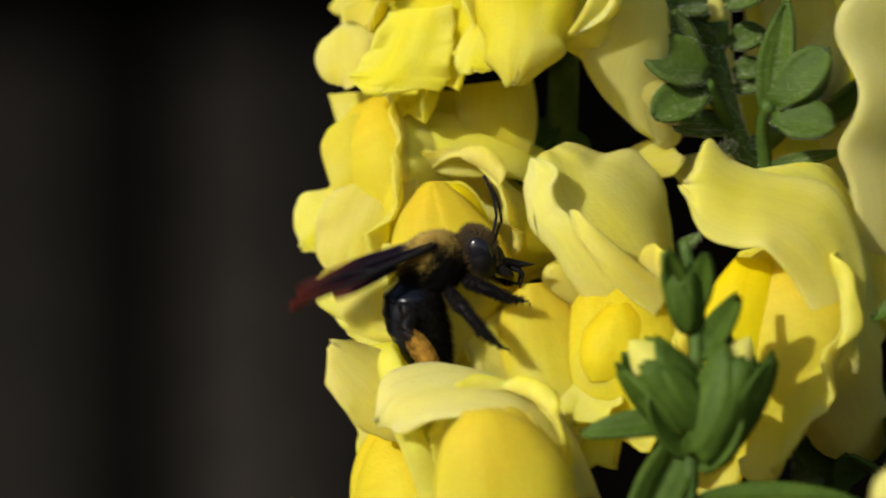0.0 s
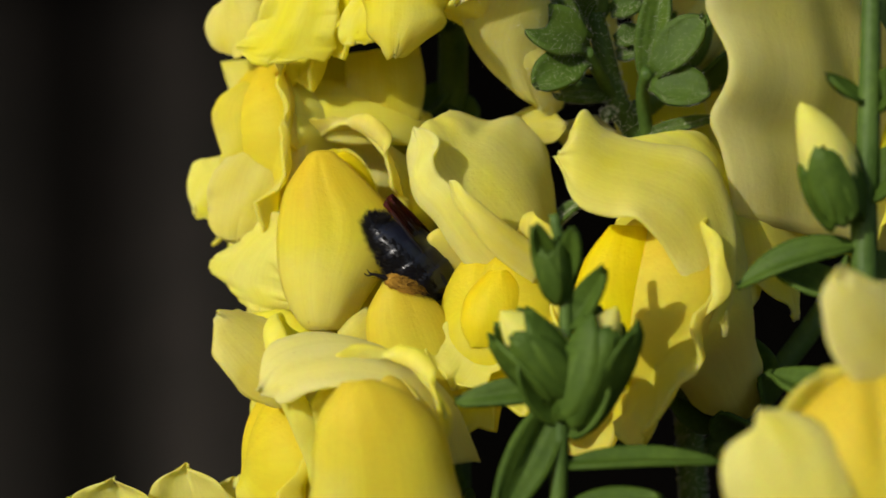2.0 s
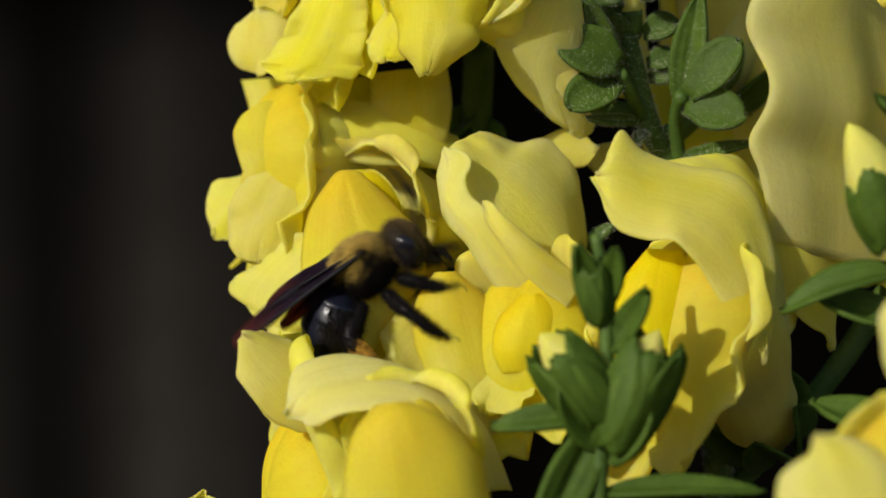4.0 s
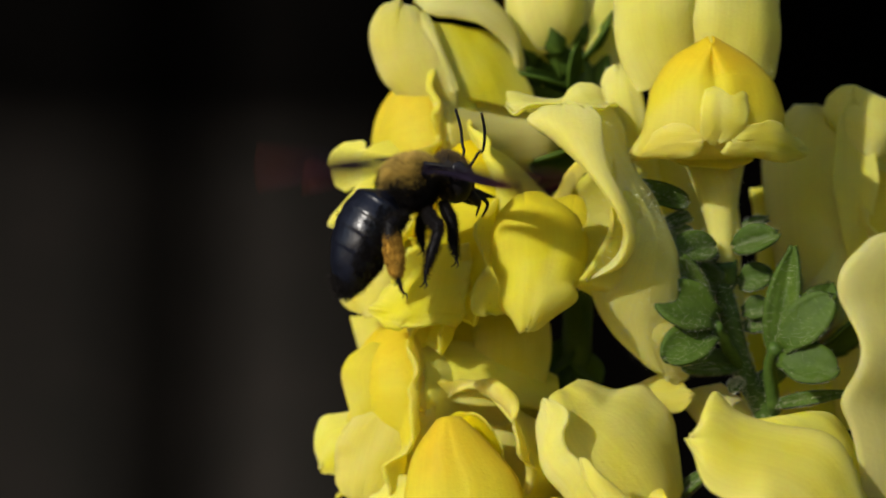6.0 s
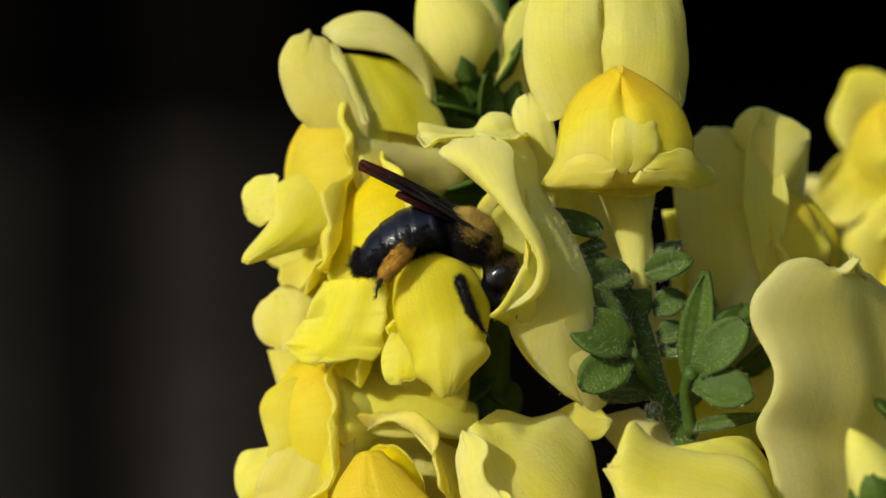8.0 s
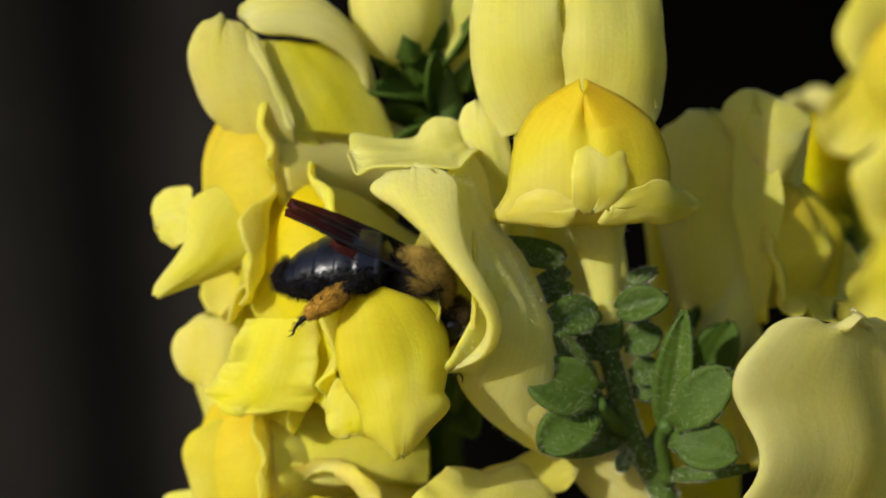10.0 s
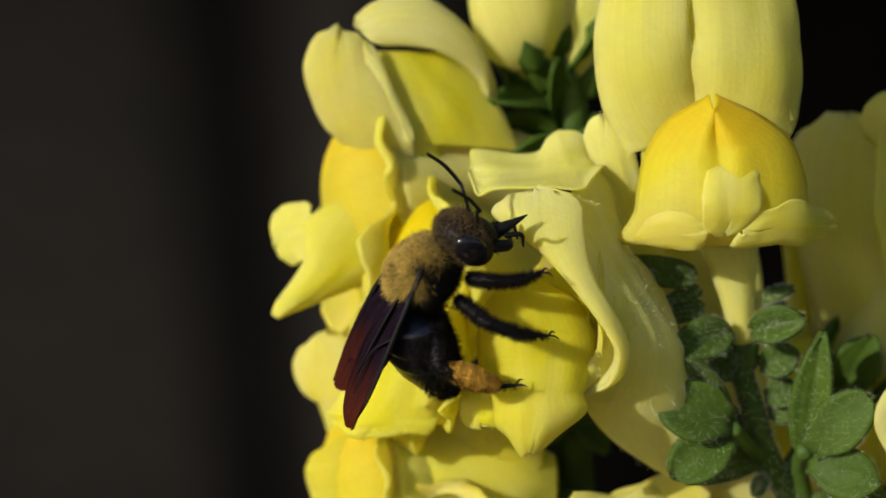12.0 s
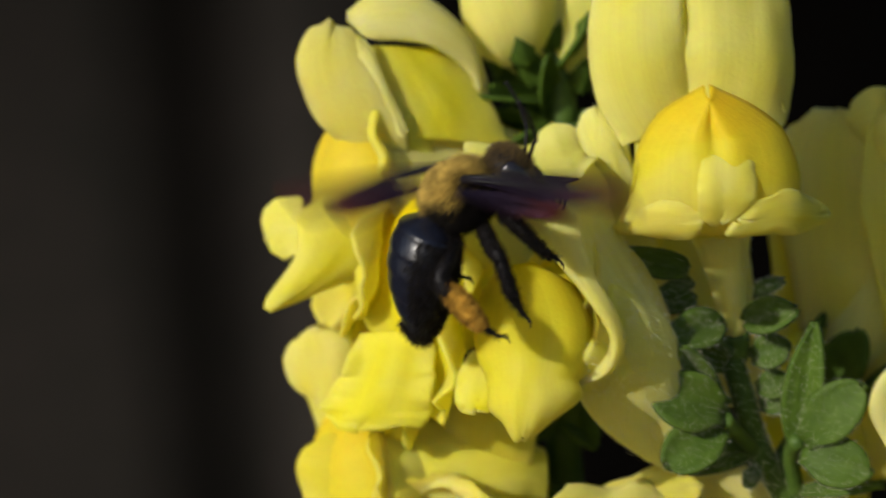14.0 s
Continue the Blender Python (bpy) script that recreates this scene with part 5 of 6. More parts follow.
put_leaf(main, (29.0, 1.0, -6.6), (-3.7, -1.0, 7.9), (-0.25, -0.9, 0.3), 9.8, 1.8, bend=35, cup=0.40, name="sepal", hairy=True, blunt=0.42, tip=1.5)
put_leaf(main, (29.0, 1.5, 1.7), (-3.9, -3.5, 0.1), (-0.25, -0.9, 0.3), 5.9, 3.4, bend=-35, cup=0.40, name="sepal", hairy=True, blunt=0.60)
put_leaf(main, (30.8, 1.5, 1.8), (3.1, -2.5, 1.3), (-0.25, -0.9, 0.3), 4.7, 3.0, bend=-35, cup=0.40, name="sepal", hairy=True, blunt=0.60)
put_leaf(main, (29.2, 4.0, -0.6), (-1.9, -2.0, 1.9), (-0.25, -0.9, 0.3), 3.8, 2.4, bend=-25, cup=0.40, name="sepal", hairy=True, blunt=0.42, tip=1.5)
put_leaf(main, (29.4, 4.0, -2.6), (-1.7, -2.0, 2.0), (-0.25, -0.9, 0.3), 3.7, 2.4, bend=-25, cup=0.40, name="sepal", hairy=True, blunt=0.42, tip=1.5)
put_leaf(main, (31.4, 4.0, -1.8), (2.6, -2.0, 1.2), (-0.25, -0.9, 0.3), 3.9, 2.4, bend=-45, cup=0.40, name="sepal", hairy=True, blunt=0.42, tip=1.5)
put_leaf(main, (31.8, 4.5, -4.6), (2.5, -1.5, 0.8), (-0.25, -0.9, 0.3), 3.4, 2.0, bend=-45, cup=0.40, name="sepal", hairy=True, blunt=0.42, tip=1.5)
put_leaf(main, (32.0, 4.5, -6.2), (2.1, -1.5, 0.9), (-0.25, -0.9, 0.3), 3.1, 1.8, bend=-45, cup=0.40, name="sepal", hairy=True, blunt=0.42, tip=1.5)
put_leaf(main, (26.4, 3.0, 6.2), (-5.3, -4.0, 2.1), (-0.25, -0.9, 0.3), 7.8, 2.3, bend=-50, cup=0.40, name="bract", hairy=True, blunt=0.35)
put_leaf(main, (26.7, 4.0, 5.2), (-2.3, -2.0, -0.3), (-0.25, -0.9, 0.3), 3.4, 1.3, bend=-45, cup=0.40, name="bract", hairy=True, blunt=0.35)
put_leaf(main, (27.0, 4.0, 3.4), (-2.8, -2.0, 0.2), (-0.25, -0.9, 0.3), 3.9, 1.6, bend=-45, cup=0.40, name="bract", hairy=True, blunt=0.35)
put_leaf(main, (31.9, 4.0, 3.9), (1.9, -1.0, 1.0), (-0.25, -0.9, 0.3), 2.7, 1.1, bend=-40, cup=0.40, name="bract", hairy=True, blunt=0.35)
put_leaf(main, (34.7, 1.0, -9.5), (1.2, -2.0, 9.9), (-0.25, -0.9, 0.3), 11.4, 3.2, bend=-15, cup=0.55, name="sepal", hairy=True, blunt=0.75)
put_leaf(main, (35.1, 0.0, -8.3), (4.3, -3.0, 5.0), (-0.25, -0.9, 0.3), 8.1, 3.7, bend=-20, cup=0.25, name="sepal", hairy=True, blunt=0.42, tip=1.5)
put_leaf(main, (35.0, 0.0, -9.2), (5.0, -3.0, -1.1), (-0.25, -0.9, 0.3), 6.6, 3.7, bend=-20, cup=0.25, name="sepal", hairy=True, blunt=0.42, tip=1.5)
put_leaf(main, (31.6, 4.0, -10.3), (-5.9, -4.0, -0.4), (-0.25, -0.9, 0.3), 8.0, 1.0, bend=10, cup=0.40, name="bract", hairy=True, blunt=0.80)
put_leaf(main, (34.6, 5.0, -14.2), (6.0, -4.0, 1.6), (-0.25, -0.9, 0.3), 8.3, 1.2, bend=-15, cup=0.40, name="bract", hairy=True, blunt=0.80)
put_leaf(main, (31.5, 4.0, -11.4), (-0.9, -2.0, -0.9), (-0.25, -0.9, 0.3), 2.7, 1.2, bend=-15, cup=0.40, name="bract", hairy=True, blunt=0.60)
put_stalk(main, [(31.8, 5.0, -10.7), (30.0, 2.0, -8.1), (28.7, 0.0, -6.1)], 0.65)
put_stalk(main, [(35.1, 5.5, -14.8), (34.4, 3.0, -10.5), (34.7, 0.0, -8.2)], 0.7)
put_leaf(main, (24.6, 3.0, -23.3), (-3.8, -3, 1), (0, -0.6, 0.8), 5.2, 2.0, bend=-30, name="bract", hairy=True, blunt=0.6)
put_leaf(main, (24.8, 3, -22.8), (-0.6, -2, 3), (0, -0.6, 0.8), 3.8, 2.0, bend=-30, name="bract", hairy=True, blunt=0.6)
put_leaf(main, (25.1, 3, -23.3), (2.1, -2, 2.9), (0, -0.6, 0.8), 4.3, 2.0, bend=-30, name="bract", hairy=True, blunt=0.6)
back = stem_thing("green snapdragon stem behind the flowers", [(16.5, 18, 48), (16.5, 18, 34.5), (16, 18, 19.2), (15.1, 19, -7.1), (14.4, 19, -13.4), (14.4, 19, -30), (14, 18, -70), (13, 18, -200), (12, 20, GROUND_Z)], 1.2, 2.4, 42)
front = stem_thing("green budding side shoot close by", [(24.2, -24.0, -22.1), (24.9, -24.0, -26.6), (25.0, -24.0, -33.2), (24.5, -24.0, -39.7), (23.9, -24.0, -48.2), (23.1, -22.0, -58.9), (22, -20, -140), (26, -10, GROUND_Z)], 0.45, 1.0, 43)
right = stem_thing("green budding shoot beside the flowers", [(51.6, -22, 0), (51.4, -22, -7.5), (51, -22, -17), (50.5, -22, -28), (50.5, -26, -60), (50, -22, -140), (48, -15, GROUND_Z)], 0.7, 1.6, 44)
far = stem_thing("green snapdragon stem some way behind", [(70, 52, 30), (70, 52, 8), (70, 53, -20), (70, 54, -120), (68, 55, GROUND_Z)], 1.2, 2.0, 45)
put_bud(front, (24.8, -24.0, -36.9), (-5.3, -1.0, 6.7), 8.6, 4.8, 1.10)
put_bud(front, (25.5, -24.0, -39.3), (3.8, -1.0, 9.3), 10.1, 4.8, 1.31)
put_bud(front, (24.5, -24.0, -28.9), (-1.1, -1.0, 4.6), 4.8, 2.1, 0.67)
put_leaf(front, (24.9, -24.0, -29.4), (-2.4, -1.5, 6.3), (-0.2, -0.85, 0.5), 7.5, 2.0, bend=25, blunt=0.60)
put_leaf(front, (25.0, -24.0, -28.0), (1.0, -1.5, 4.8), (-0.2, -0.85, 0.5), 5.5, 1.9, bend=25, blunt=0.60)
put_leaf(front, (24.9, -24.0, -31.8), (3.8, -1.5, 4.7), (-0.2, -0.85, 0.5), 6.7, 2.4, bend=25, blunt=0.60)
put_leaf(front, (24.6, -24.0, -36.9), (-8.3, -1.5, 0.4), (-0.2, -0.85, 0.5), 9.1, 2.4, bend=-35, blunt=0.60)
put_leaf(front, (24.5, -24.0, -37.4), (-5.6, -1.5, -9.6), (0.3, -0.9, 0.2), 12.1, 4.0, bend=15, blunt=0.60)
put_leaf(front, (24.8, -24.0, -39.7), (-3.8, -1.5, 4.8), (-0.2, -0.85, 0.5), 6.8, 3.2, bend=20, blunt=0.60)
put_leaf(front, (24.7, -24.0, -43.2), (12.0, -1.5, 1.8), (0.1, -0.5, 0.85), 13.2, 2.3, bend=-20, blunt=0.60)
put_leaf(front, (24.5, -24.0, -47.2), (7.3, -1.5, 2.2), (0.1, -0.5, 0.85), 8.4, 2.9, bend=-20, blunt=0.60)
put_leaf(front, (24.7, -24.0, -40.7), (3.6, -1.5, 3.8), (-0.2, -0.85, 0.5), 5.9, 3.2, bend=15, blunt=0.60)
put_bud(right, (48.6, -23.0, -23.0), (-3.7, -1.0, 9.8), 10.5, 4.6, 0.90)
put_leaf(right, (50.1, -22.0, -25.3), (-10.5, -1.0, 0.0), (0, -0.6, 0.8), 11.1, 3.2, bend=-50)
put_leaf(right, (50.8, -22.0, -23.0), (-3.6, -2.0, 4.2), (0, -0.6, 0.8), 6.2, 4.0, bend=25)
put_leaf(right, (51.1, -22.0, -13.1), (-4.0, -1.0, 1.6), (0, -0.6, 0.8), 4.6, 2.4, bend=25)
put_leaf(right, (51.3, -22.0, -14.1), (2.1, -1.0, 3.5), (0, -0.6, 0.8), 4.4, 2.8, bend=25)
put_leaf(right, (50.6, -22.0, -21.6), (3.6, -1.0, 4.5), (0, -0.6, 0.8), 6.1, 4.0, bend=25)
put_leaf(right, (50.0, -22.0, -29.5), (-6.5, 4.0, 1.1), (0, -0.6, 0.8), 8.1, 4.0, bend=25)
put_leaf(right, (49.8, -22.0, -37.9), (-6.5, 4.0, 0.3), (0, -0.6, 0.8), 8.0, 4.0, bend=25)
put_bud(back, (14.1, 20.0, 19.3), (-3.1, -1.0, 10.2), 10.7, 6.0, 1.00)
put_bud(back, (14.4, 18.0, 23.0), (-5.8, -1.0, 7.7), 9.7, 5.5, 1.00)
put_leaf(back, (15.1, 18.0, 20.4), (-5.9, -6.0, 2.6), (0, -0.6, 0.8), 9.2, 3.4, bend=-20)
put_leaf(back, (15.3, 18.0, 23.5), (4.7, -4.0, 3.9), (0, -0.6, 0.8), 7.7, 3.2, bend=25)
put_leaf(back, (15.0, 18.0, 18.8), (-1.0, -4.0, 6.4), (0, -0.6, 0.8), 8.0, 3.0, bend=25)
put_leaf(back, (14.8, 19.0, 17.1), (-3.4, -4.0, -4.7), (0, -0.6, 0.8), 7.4, 4.5, bend=25)
put_leaf(back, (15.1, 19.0, 16.6), (3.9, -5.0, 1.7), (0, -0.6, 0.8), 6.9, 5.0, bend=25)
put_leaf(back, (14.4, 19.0, -7.1), (-3.1, -3.0, -5.0), (0, -0.6, 0.8), 6.9, 3.5, bend=25)
put_leaf(back, (14.7, 19.0, -8.4), (2.8, -3.0, -4.3), (0, -0.6, 0.8), 6.2, 3.5, bend=25)
put_bud(back, (12.8, 17.0, 25.0), (-4.3, -2.0, 10.9), 11.9, 9.0, 0.55)
put_bud(back, (15.0, 18.0, 25.7), (-3.1, 0.0, 11.6), 12.0, 6.0, 0.50)
put_bud(back, (17.3, 19.0, 21.8), (3.0, 0.0, 12.7), 13.0, 6.5, 0.50)


# ---- carpenter bee ----


def ellipsoid(center, radii, nu=28, nv=18, shape=None):
    th = np.linspace(0, 2 * math.pi, nu, endpoint=False)[:, None]
    ph = np.linspace(0.001, math.pi - 0.001, nv)[None, :]
    p = np.stack([np.sin(th) * np.sin(ph), np.cos(ph) + 0 * th, np.cos(th) * np.sin(ph)], -1)
    if shape is not None:
        p = shape(p)
    p = p * np.array(radii) + np.array(center)
    return p.reshape(-1, 3), grid_faces(nu, nv, True)


def limb(knots, radii, n=18, sides=8):
    pts = curve_points(knots, n)
    rr = np.interp(np.linspace(0, 1, n), np.linspace(0, 1, len(radii)), radii)
    return rod(pts, rr, sides)


BEE = {}


def build_bee():
    rng = np.random.default_rng(11)
    bee = tagged(new("carpenter_bee"), "large black carpenter bee with golden furry back and pollen-dusted legs", "bee")
    BEE["bee"] = bee
    thorax = part("thorax", mesh_from("thorax", *ellipsoid((0, 0, 0), (2.4, 2.95, 2.35))), CHITIN_DULL, bee)
    me = hairs("fur", thorax.data, 14000, 0.85, 0.030, rng, lean=0.42, pick=lambda c, n: 1 / (1 + np.exp(-4.5 * (c[:, 2] - 1.0 - 0.35 * np.sin(c[:, 1] * 2.3)))) * (0.35 + (np.sin(c[:, 0] * 2.1 + 1) * np.sin(c[:, 1] * 1.7) > -0.35)), curl=(0, -0.45, 0))
    tagged(part("back_fur", me, FUZZ_GOLD, thorax, "dense golden brown fur"), kind="stuff")
    me = hairs("fur", thorax.data, 13000, 0.84, 0.04, rng, lean=0.4, pick=lambda c, n: (c[:, 2] < 1.15) + 0.8 * (c[:, 1] > 1.7) + 0.25, curl=(0, -0.3, 0))
    tagged(part("belly_fur", me, FUZZ_DARK, thorax, "dark brown fur"), kind="stuff")
    plate = ellipsoid((0.2, -0.3, 2.1), (0.5, 0.8, 0.5))
    part("back_plate", mesh_from("back_plate", *plate), CHITIN_DULL, thorax, "bare patch in the fur")
    # head
    neck = (0, 2.6, -0.2)
    head = part("head", mesh_from("head", *ellipsoid((0, 1.6, -0.6), (2.7, 1.75, 2.55), shape=lambda p: p * np.stack([1 - 0.12 * p[..., 2], np.ones_like(p[..., 0]), np.ones_like(p[..., 0])], -1))), CHITIN_DULL, bee, at=neck)
    BEE["head"] = head
    for sx in (-1, 1):
        part("eye", mesh_from("eye", *ellipsoid((sx * 2.0, 1.7, -0.35), (0.66, 1.05, 1.6))), EYE, head, "glossy dark compound eye")
        v, f = limb([(sx * 0.8, 3.2, -0.2), (sx * 1.5, 4.3, 1.2), (sx * 2.2, 4.6, 1.6), (sx * 2.6, 5.0, 3.4), (sx * 2.8, 5.0, 5.2)], (0.15, 0.14, 0.15, 0.16, 0.14), 26)
        part("antenna", mesh_from("antenna", v, f), CHITIN_DULL, head)
        v, f = limb([(sx * 1.3, 2.6, -2.4), (sx * 1.2, 3.2, -3.4), (sx * 0.35, 3.5, -3.9)], (0.55, 0.45, 0.2))
        part("mandible", mesh_from("mandible", v, f), CHITIN_DULL, head)
    v, f = limb([(0, 2.6, -2.2), (0, 4.0, -3.0), (0, 5.8, -3.9)], (0.75, 0.5, 0.06), 14)
    part("proboscis", mesh_from("proboscis", v, f), CHITIN_DULL, head, "pointed black tongue sheath")
    for sx in (-1, 1):
        v, f = limb([(sx * 0.7, 3.6, -3.0), (sx * 0.9, 4.4, -4.0), (sx * 0.6, 3.6, -5.2)], (0.24, 0.2, 0.08), 12)
        part("palp", mesh_from("palp", v, f), CHITIN_DULL, head)
    part("face_plate", mesh_from("face_plate", *ellipsoid((0, 2.9, -1.6), (1.5, 0.75, 1.2))), CHITIN_DULL, head)
    me = hairs("fur", head.data, 2200, 0.55, 0.042, rng, lean=0.42, pick=lambda c, n: (np.abs(c[:, 0]) < 2.05).astype(float) * (c[:, 2] > -2.4) * (0.3 + (c[:, 2] > -0.6)))
    tagged(part("head_fur", me, FUZZ_BROWN, head, "brown facial hair"), kind="stuff")
    # abdomen: overlapping rings, narrowing to the tail
    joint = (0, -2.7, -0.5)
    nu, nv = 36, 72
    t = np.linspace(0, 1, nv)[None, :]
    th = np.linspace(0, 2 * math.pi, nu, endpoint=False)[:, None]
    env = np.sin(math.pi * np.clip(0.10 + 0.90 * t, 0, 1) ** 0.82) ** 0.55
    env = env * (1 - 0.08 * smooth(t, 0.75, 1.0)) * (0.55 + 0.45 * smooth(t, 0.0, 0.14))
    seg = (t * 6.0) % 1.0
    ring = 1 + 0.034 * smooth(seg, 0.0, 0.85) - 0.050 * smooth(seg, 0.90, 1.0)
    r = np.maximum(env * ring, 0.02)
    pts = np.zeros((nu, nv, 3))
    pts[..., 0] = 3.65 * r * np.sin(th)
    pts[..., 2] = 2.9 * r * np.cos(th) * (1 - 0.12 * (np.cos(th) < 0)) - 2.2 * t ** 2
    pts[..., 1] = -10.6 * t + 0.3
    abd = part("abdomen", sheet("abdomen", pts, wrap=True), CHITIN, bee, "glossy blue-black banded abdomen", at=joint)
    BEE["abdomen"] = abd
    me = hairs("fur", abd.data, 8000, 0.75, 0.045, rng, lean=0.45, pick=lambda c, n: ((np.abs(n[:, 0]) > 0.75) | (c[:, 1] < -9.0) | (n[:, 2] < -0.3)).astype(float), curl=(0, -0.8, 0))
    tagged(part("abdomen_fringe", me, FUZZ_DARK, abd, "black fringe of short hair"), kind="stuff")
    # wings: a long fore wing with the hind wing hooked behind it
    for name, sx in (("left", -1), ("right", 1)):
        def blade(length, width, sweep, droop, pts_u=9, pts_v=26):
            s = np.linspace(0, 1, pts_v)[None, :]
            a = np.linspace(0, 1, pts_u)[:, None]
            lead = -sweep * s ** 2
            chord = width * (0.22 + 0.78 * smooth(s, 0, 0.55)) * np.sqrt(np.clip(1 - ((s - 0.42) / 0.60).clip(0, 1) ** 3.2, 0.02, 1)) + 0 * a
            p = np.zeros((pts_u, pts_v, 3))
            p[..., 0] = sx * s * length
            p[..., 1] = lead - a * chord
            p[..., 2] = -droop * s ** 2 + 0.22 * np.sin(a * 9 + s * 3) * smooth(s, 0.1, 0.8) + 0.16 * np.cos(a * 17)
            fl = np.stack(np.broadcast_arrays(s + 0 * a, a + 0 * s, 0 * a * s), -1)
            return p, fl
        p, fl = blade(14.4, 3.2, 2.0, 0.6)
        fore = part("fore_wing", sheet("fore_wing", p, flow=fl, thick=0.05), WING, bee, "dark smoky wing with reddish tip", at=(sx * 2.0, 0.9, 1.8))
        p, fl = blade(9.6, 2.6, 2.2, 0.6)
        p[..., 1] -= 1.9
        p[..., 2] -= 0.35
        part("hind_wing", sheet("hind_wing", p, flow=fl, thick=0.05), WING, fore, "dark smoky hind wing")
        ribs = [limb([(0, 0, 0.05), (sx * 6, -0.4, 0.1), (sx * 11, -1.05, -0.2), (sx * 13.4, -1.8, -0.5)], (0.26, 0.22, 0.14, 0.06), 14, 6),
                limb([(0, -0.5, 0.1), (sx * 5, -1.8, 0.15), (sx * 10, -3.0, -0.1)], (0.16, 0.12, 0.06), 10, 6),
                limb([(sx * 6, -0.5, 0.1), (sx * 8, -2.2, 0.1), (sx * 11.5, -2.6, -0.1)], (0.10, 0.10, 0.05), 10, 6)]
        part("vein", mesh_from("vein", *join_pieces(ribs)), CHITIN_DULL, fore)
        BEE[name + "_wing"] = fore
    # legs, each on its hip
    plans = {
        "fore_leg": ((1.6, 2.0, -2.4), [(0, 0, 0), (1.0, 0.8, -0.6), (1.7, 1.5, -1.2), (2.1, 2.6, -2.4), (2.2, 3.4, -3.0), (2.2, 4.0, -3.4)], (0.38, 0.46, 0.38, 0.36, 0.20, 0.11)),
        "middle_leg": ((2.0, 0.2, -2.6), [(0, 0, 0), (2.0, 0.3, -0.9), (3.3, 0.6, -1.2), (4.1, 1.3, -3.6), (4.2, 1.9, -4.9), (4.3, 2.4, -5.8)], (0.42, 0.52, 0.42, 0.42, 0.22, 0.11)),
        "hind_leg": ((1.9, -2.2, -2.4), [(0, 0, 0), (1.5, -1.5, -0.2), (2.6, -2.6, -0.7), (3.7, -2.7, -3.2), (4.3, -2.5, -5.0), (4.6, -2.0, -6.4)], (0.48, 0.66, 0.62, 0.62, 0.26, 0.11)),
    }
    for name, (hip, knots, rr) in plans.items():
        for side_name, sx in (("left", -1), ("right", 1)):
            kn = [(sx * x, y, z) for x, y, z in knots]
            v, f = limb(kn, rr, 26, 10)
            leg = part(name, mesh_from(name, v, f), CHITIN_DULL, bee, at=(sx * hip[0], hip[1], hip[2]))
            BEE[side_name + "_" + name] = leg
            tip = np.array(kn[-1])
            claw = [limb([tip, tip + (sx * 0.35 * q, 0.35, -0.35), tip + (sx * 0.5 * q, 0.3, -0.8)], (0.10, 0.08, 0.03), 8, 6) for q in (-1, 1)]
            part("claw", mesh_from("claw", *join_pieces(claw)), CHITIN_DULL, leg)
            tagged(part("leg_hair", hairs("leg_hair", leg.data, 2200, 0.5, 0.04, rng, lean=0.5), FUZZ_DARK, leg), kind="stuff")
            if name == "hind_leg":
                a, b = np.array(kn[2]), np.array(kn[4])
                c = (a * 0.5 + b * 0.5)
                ax = (b - a) / np.linalg.norm(b - a)
                pts = curve_points([a + ax * 0.1, c, b + ax * 0.2], 14)
                rad = 0.90 * np.sin(np.linspace(0.35, math.pi - 0.4, 14)) ** 0.8 + 0.05 * np.sin(np.arange(14) * 2.3)
                v, f = rod(pts, rad, 12)
                load = part("pollen_load", mesh_from("pollen_load", v, f), POLLEN, leg, "orange pollen packed on the leg")
                v2 = hairs("pollen_hair", load.data, 1600, 0.26, 0.07, rng, lean=0.4)
                part_ob = part("pollen_dust", v2, POLLEN, leg)
                tagged(part_ob, kind="stuff")


build_bee()



def axes(pos, fwd, up):
    """A pose at pos (mm) with +Y along fwd and +Z towards up."""
    y = Vector(fwd).normalized()
    x = y.cross(Vector(up)).normalized()
    z = x.cross(y)
    return Matrix.Translation(Vector(pos) * MM) @ Matrix((x, y, z)).transposed().to_4x4()


def hinge(ob, rx=0, ry=0, rz=0):
    """A pose that turns a part about its own joint (degrees)."""
    return Matrix.Translation(ob.location) @ pose(0, 0, 0, rx, ry, rz)


def wing_pose(ob, sx, back, lift, twist=0):
    twist = -twist if sx > 0 else 0.5 * twist
    return Matrix.Translation(ob.location) @ pose(0, 0, 0, 0, 0, -sx * back) @ pose(0, 0, 0, 0, -sx * lift) @ pose(0, 0, 0, twist)


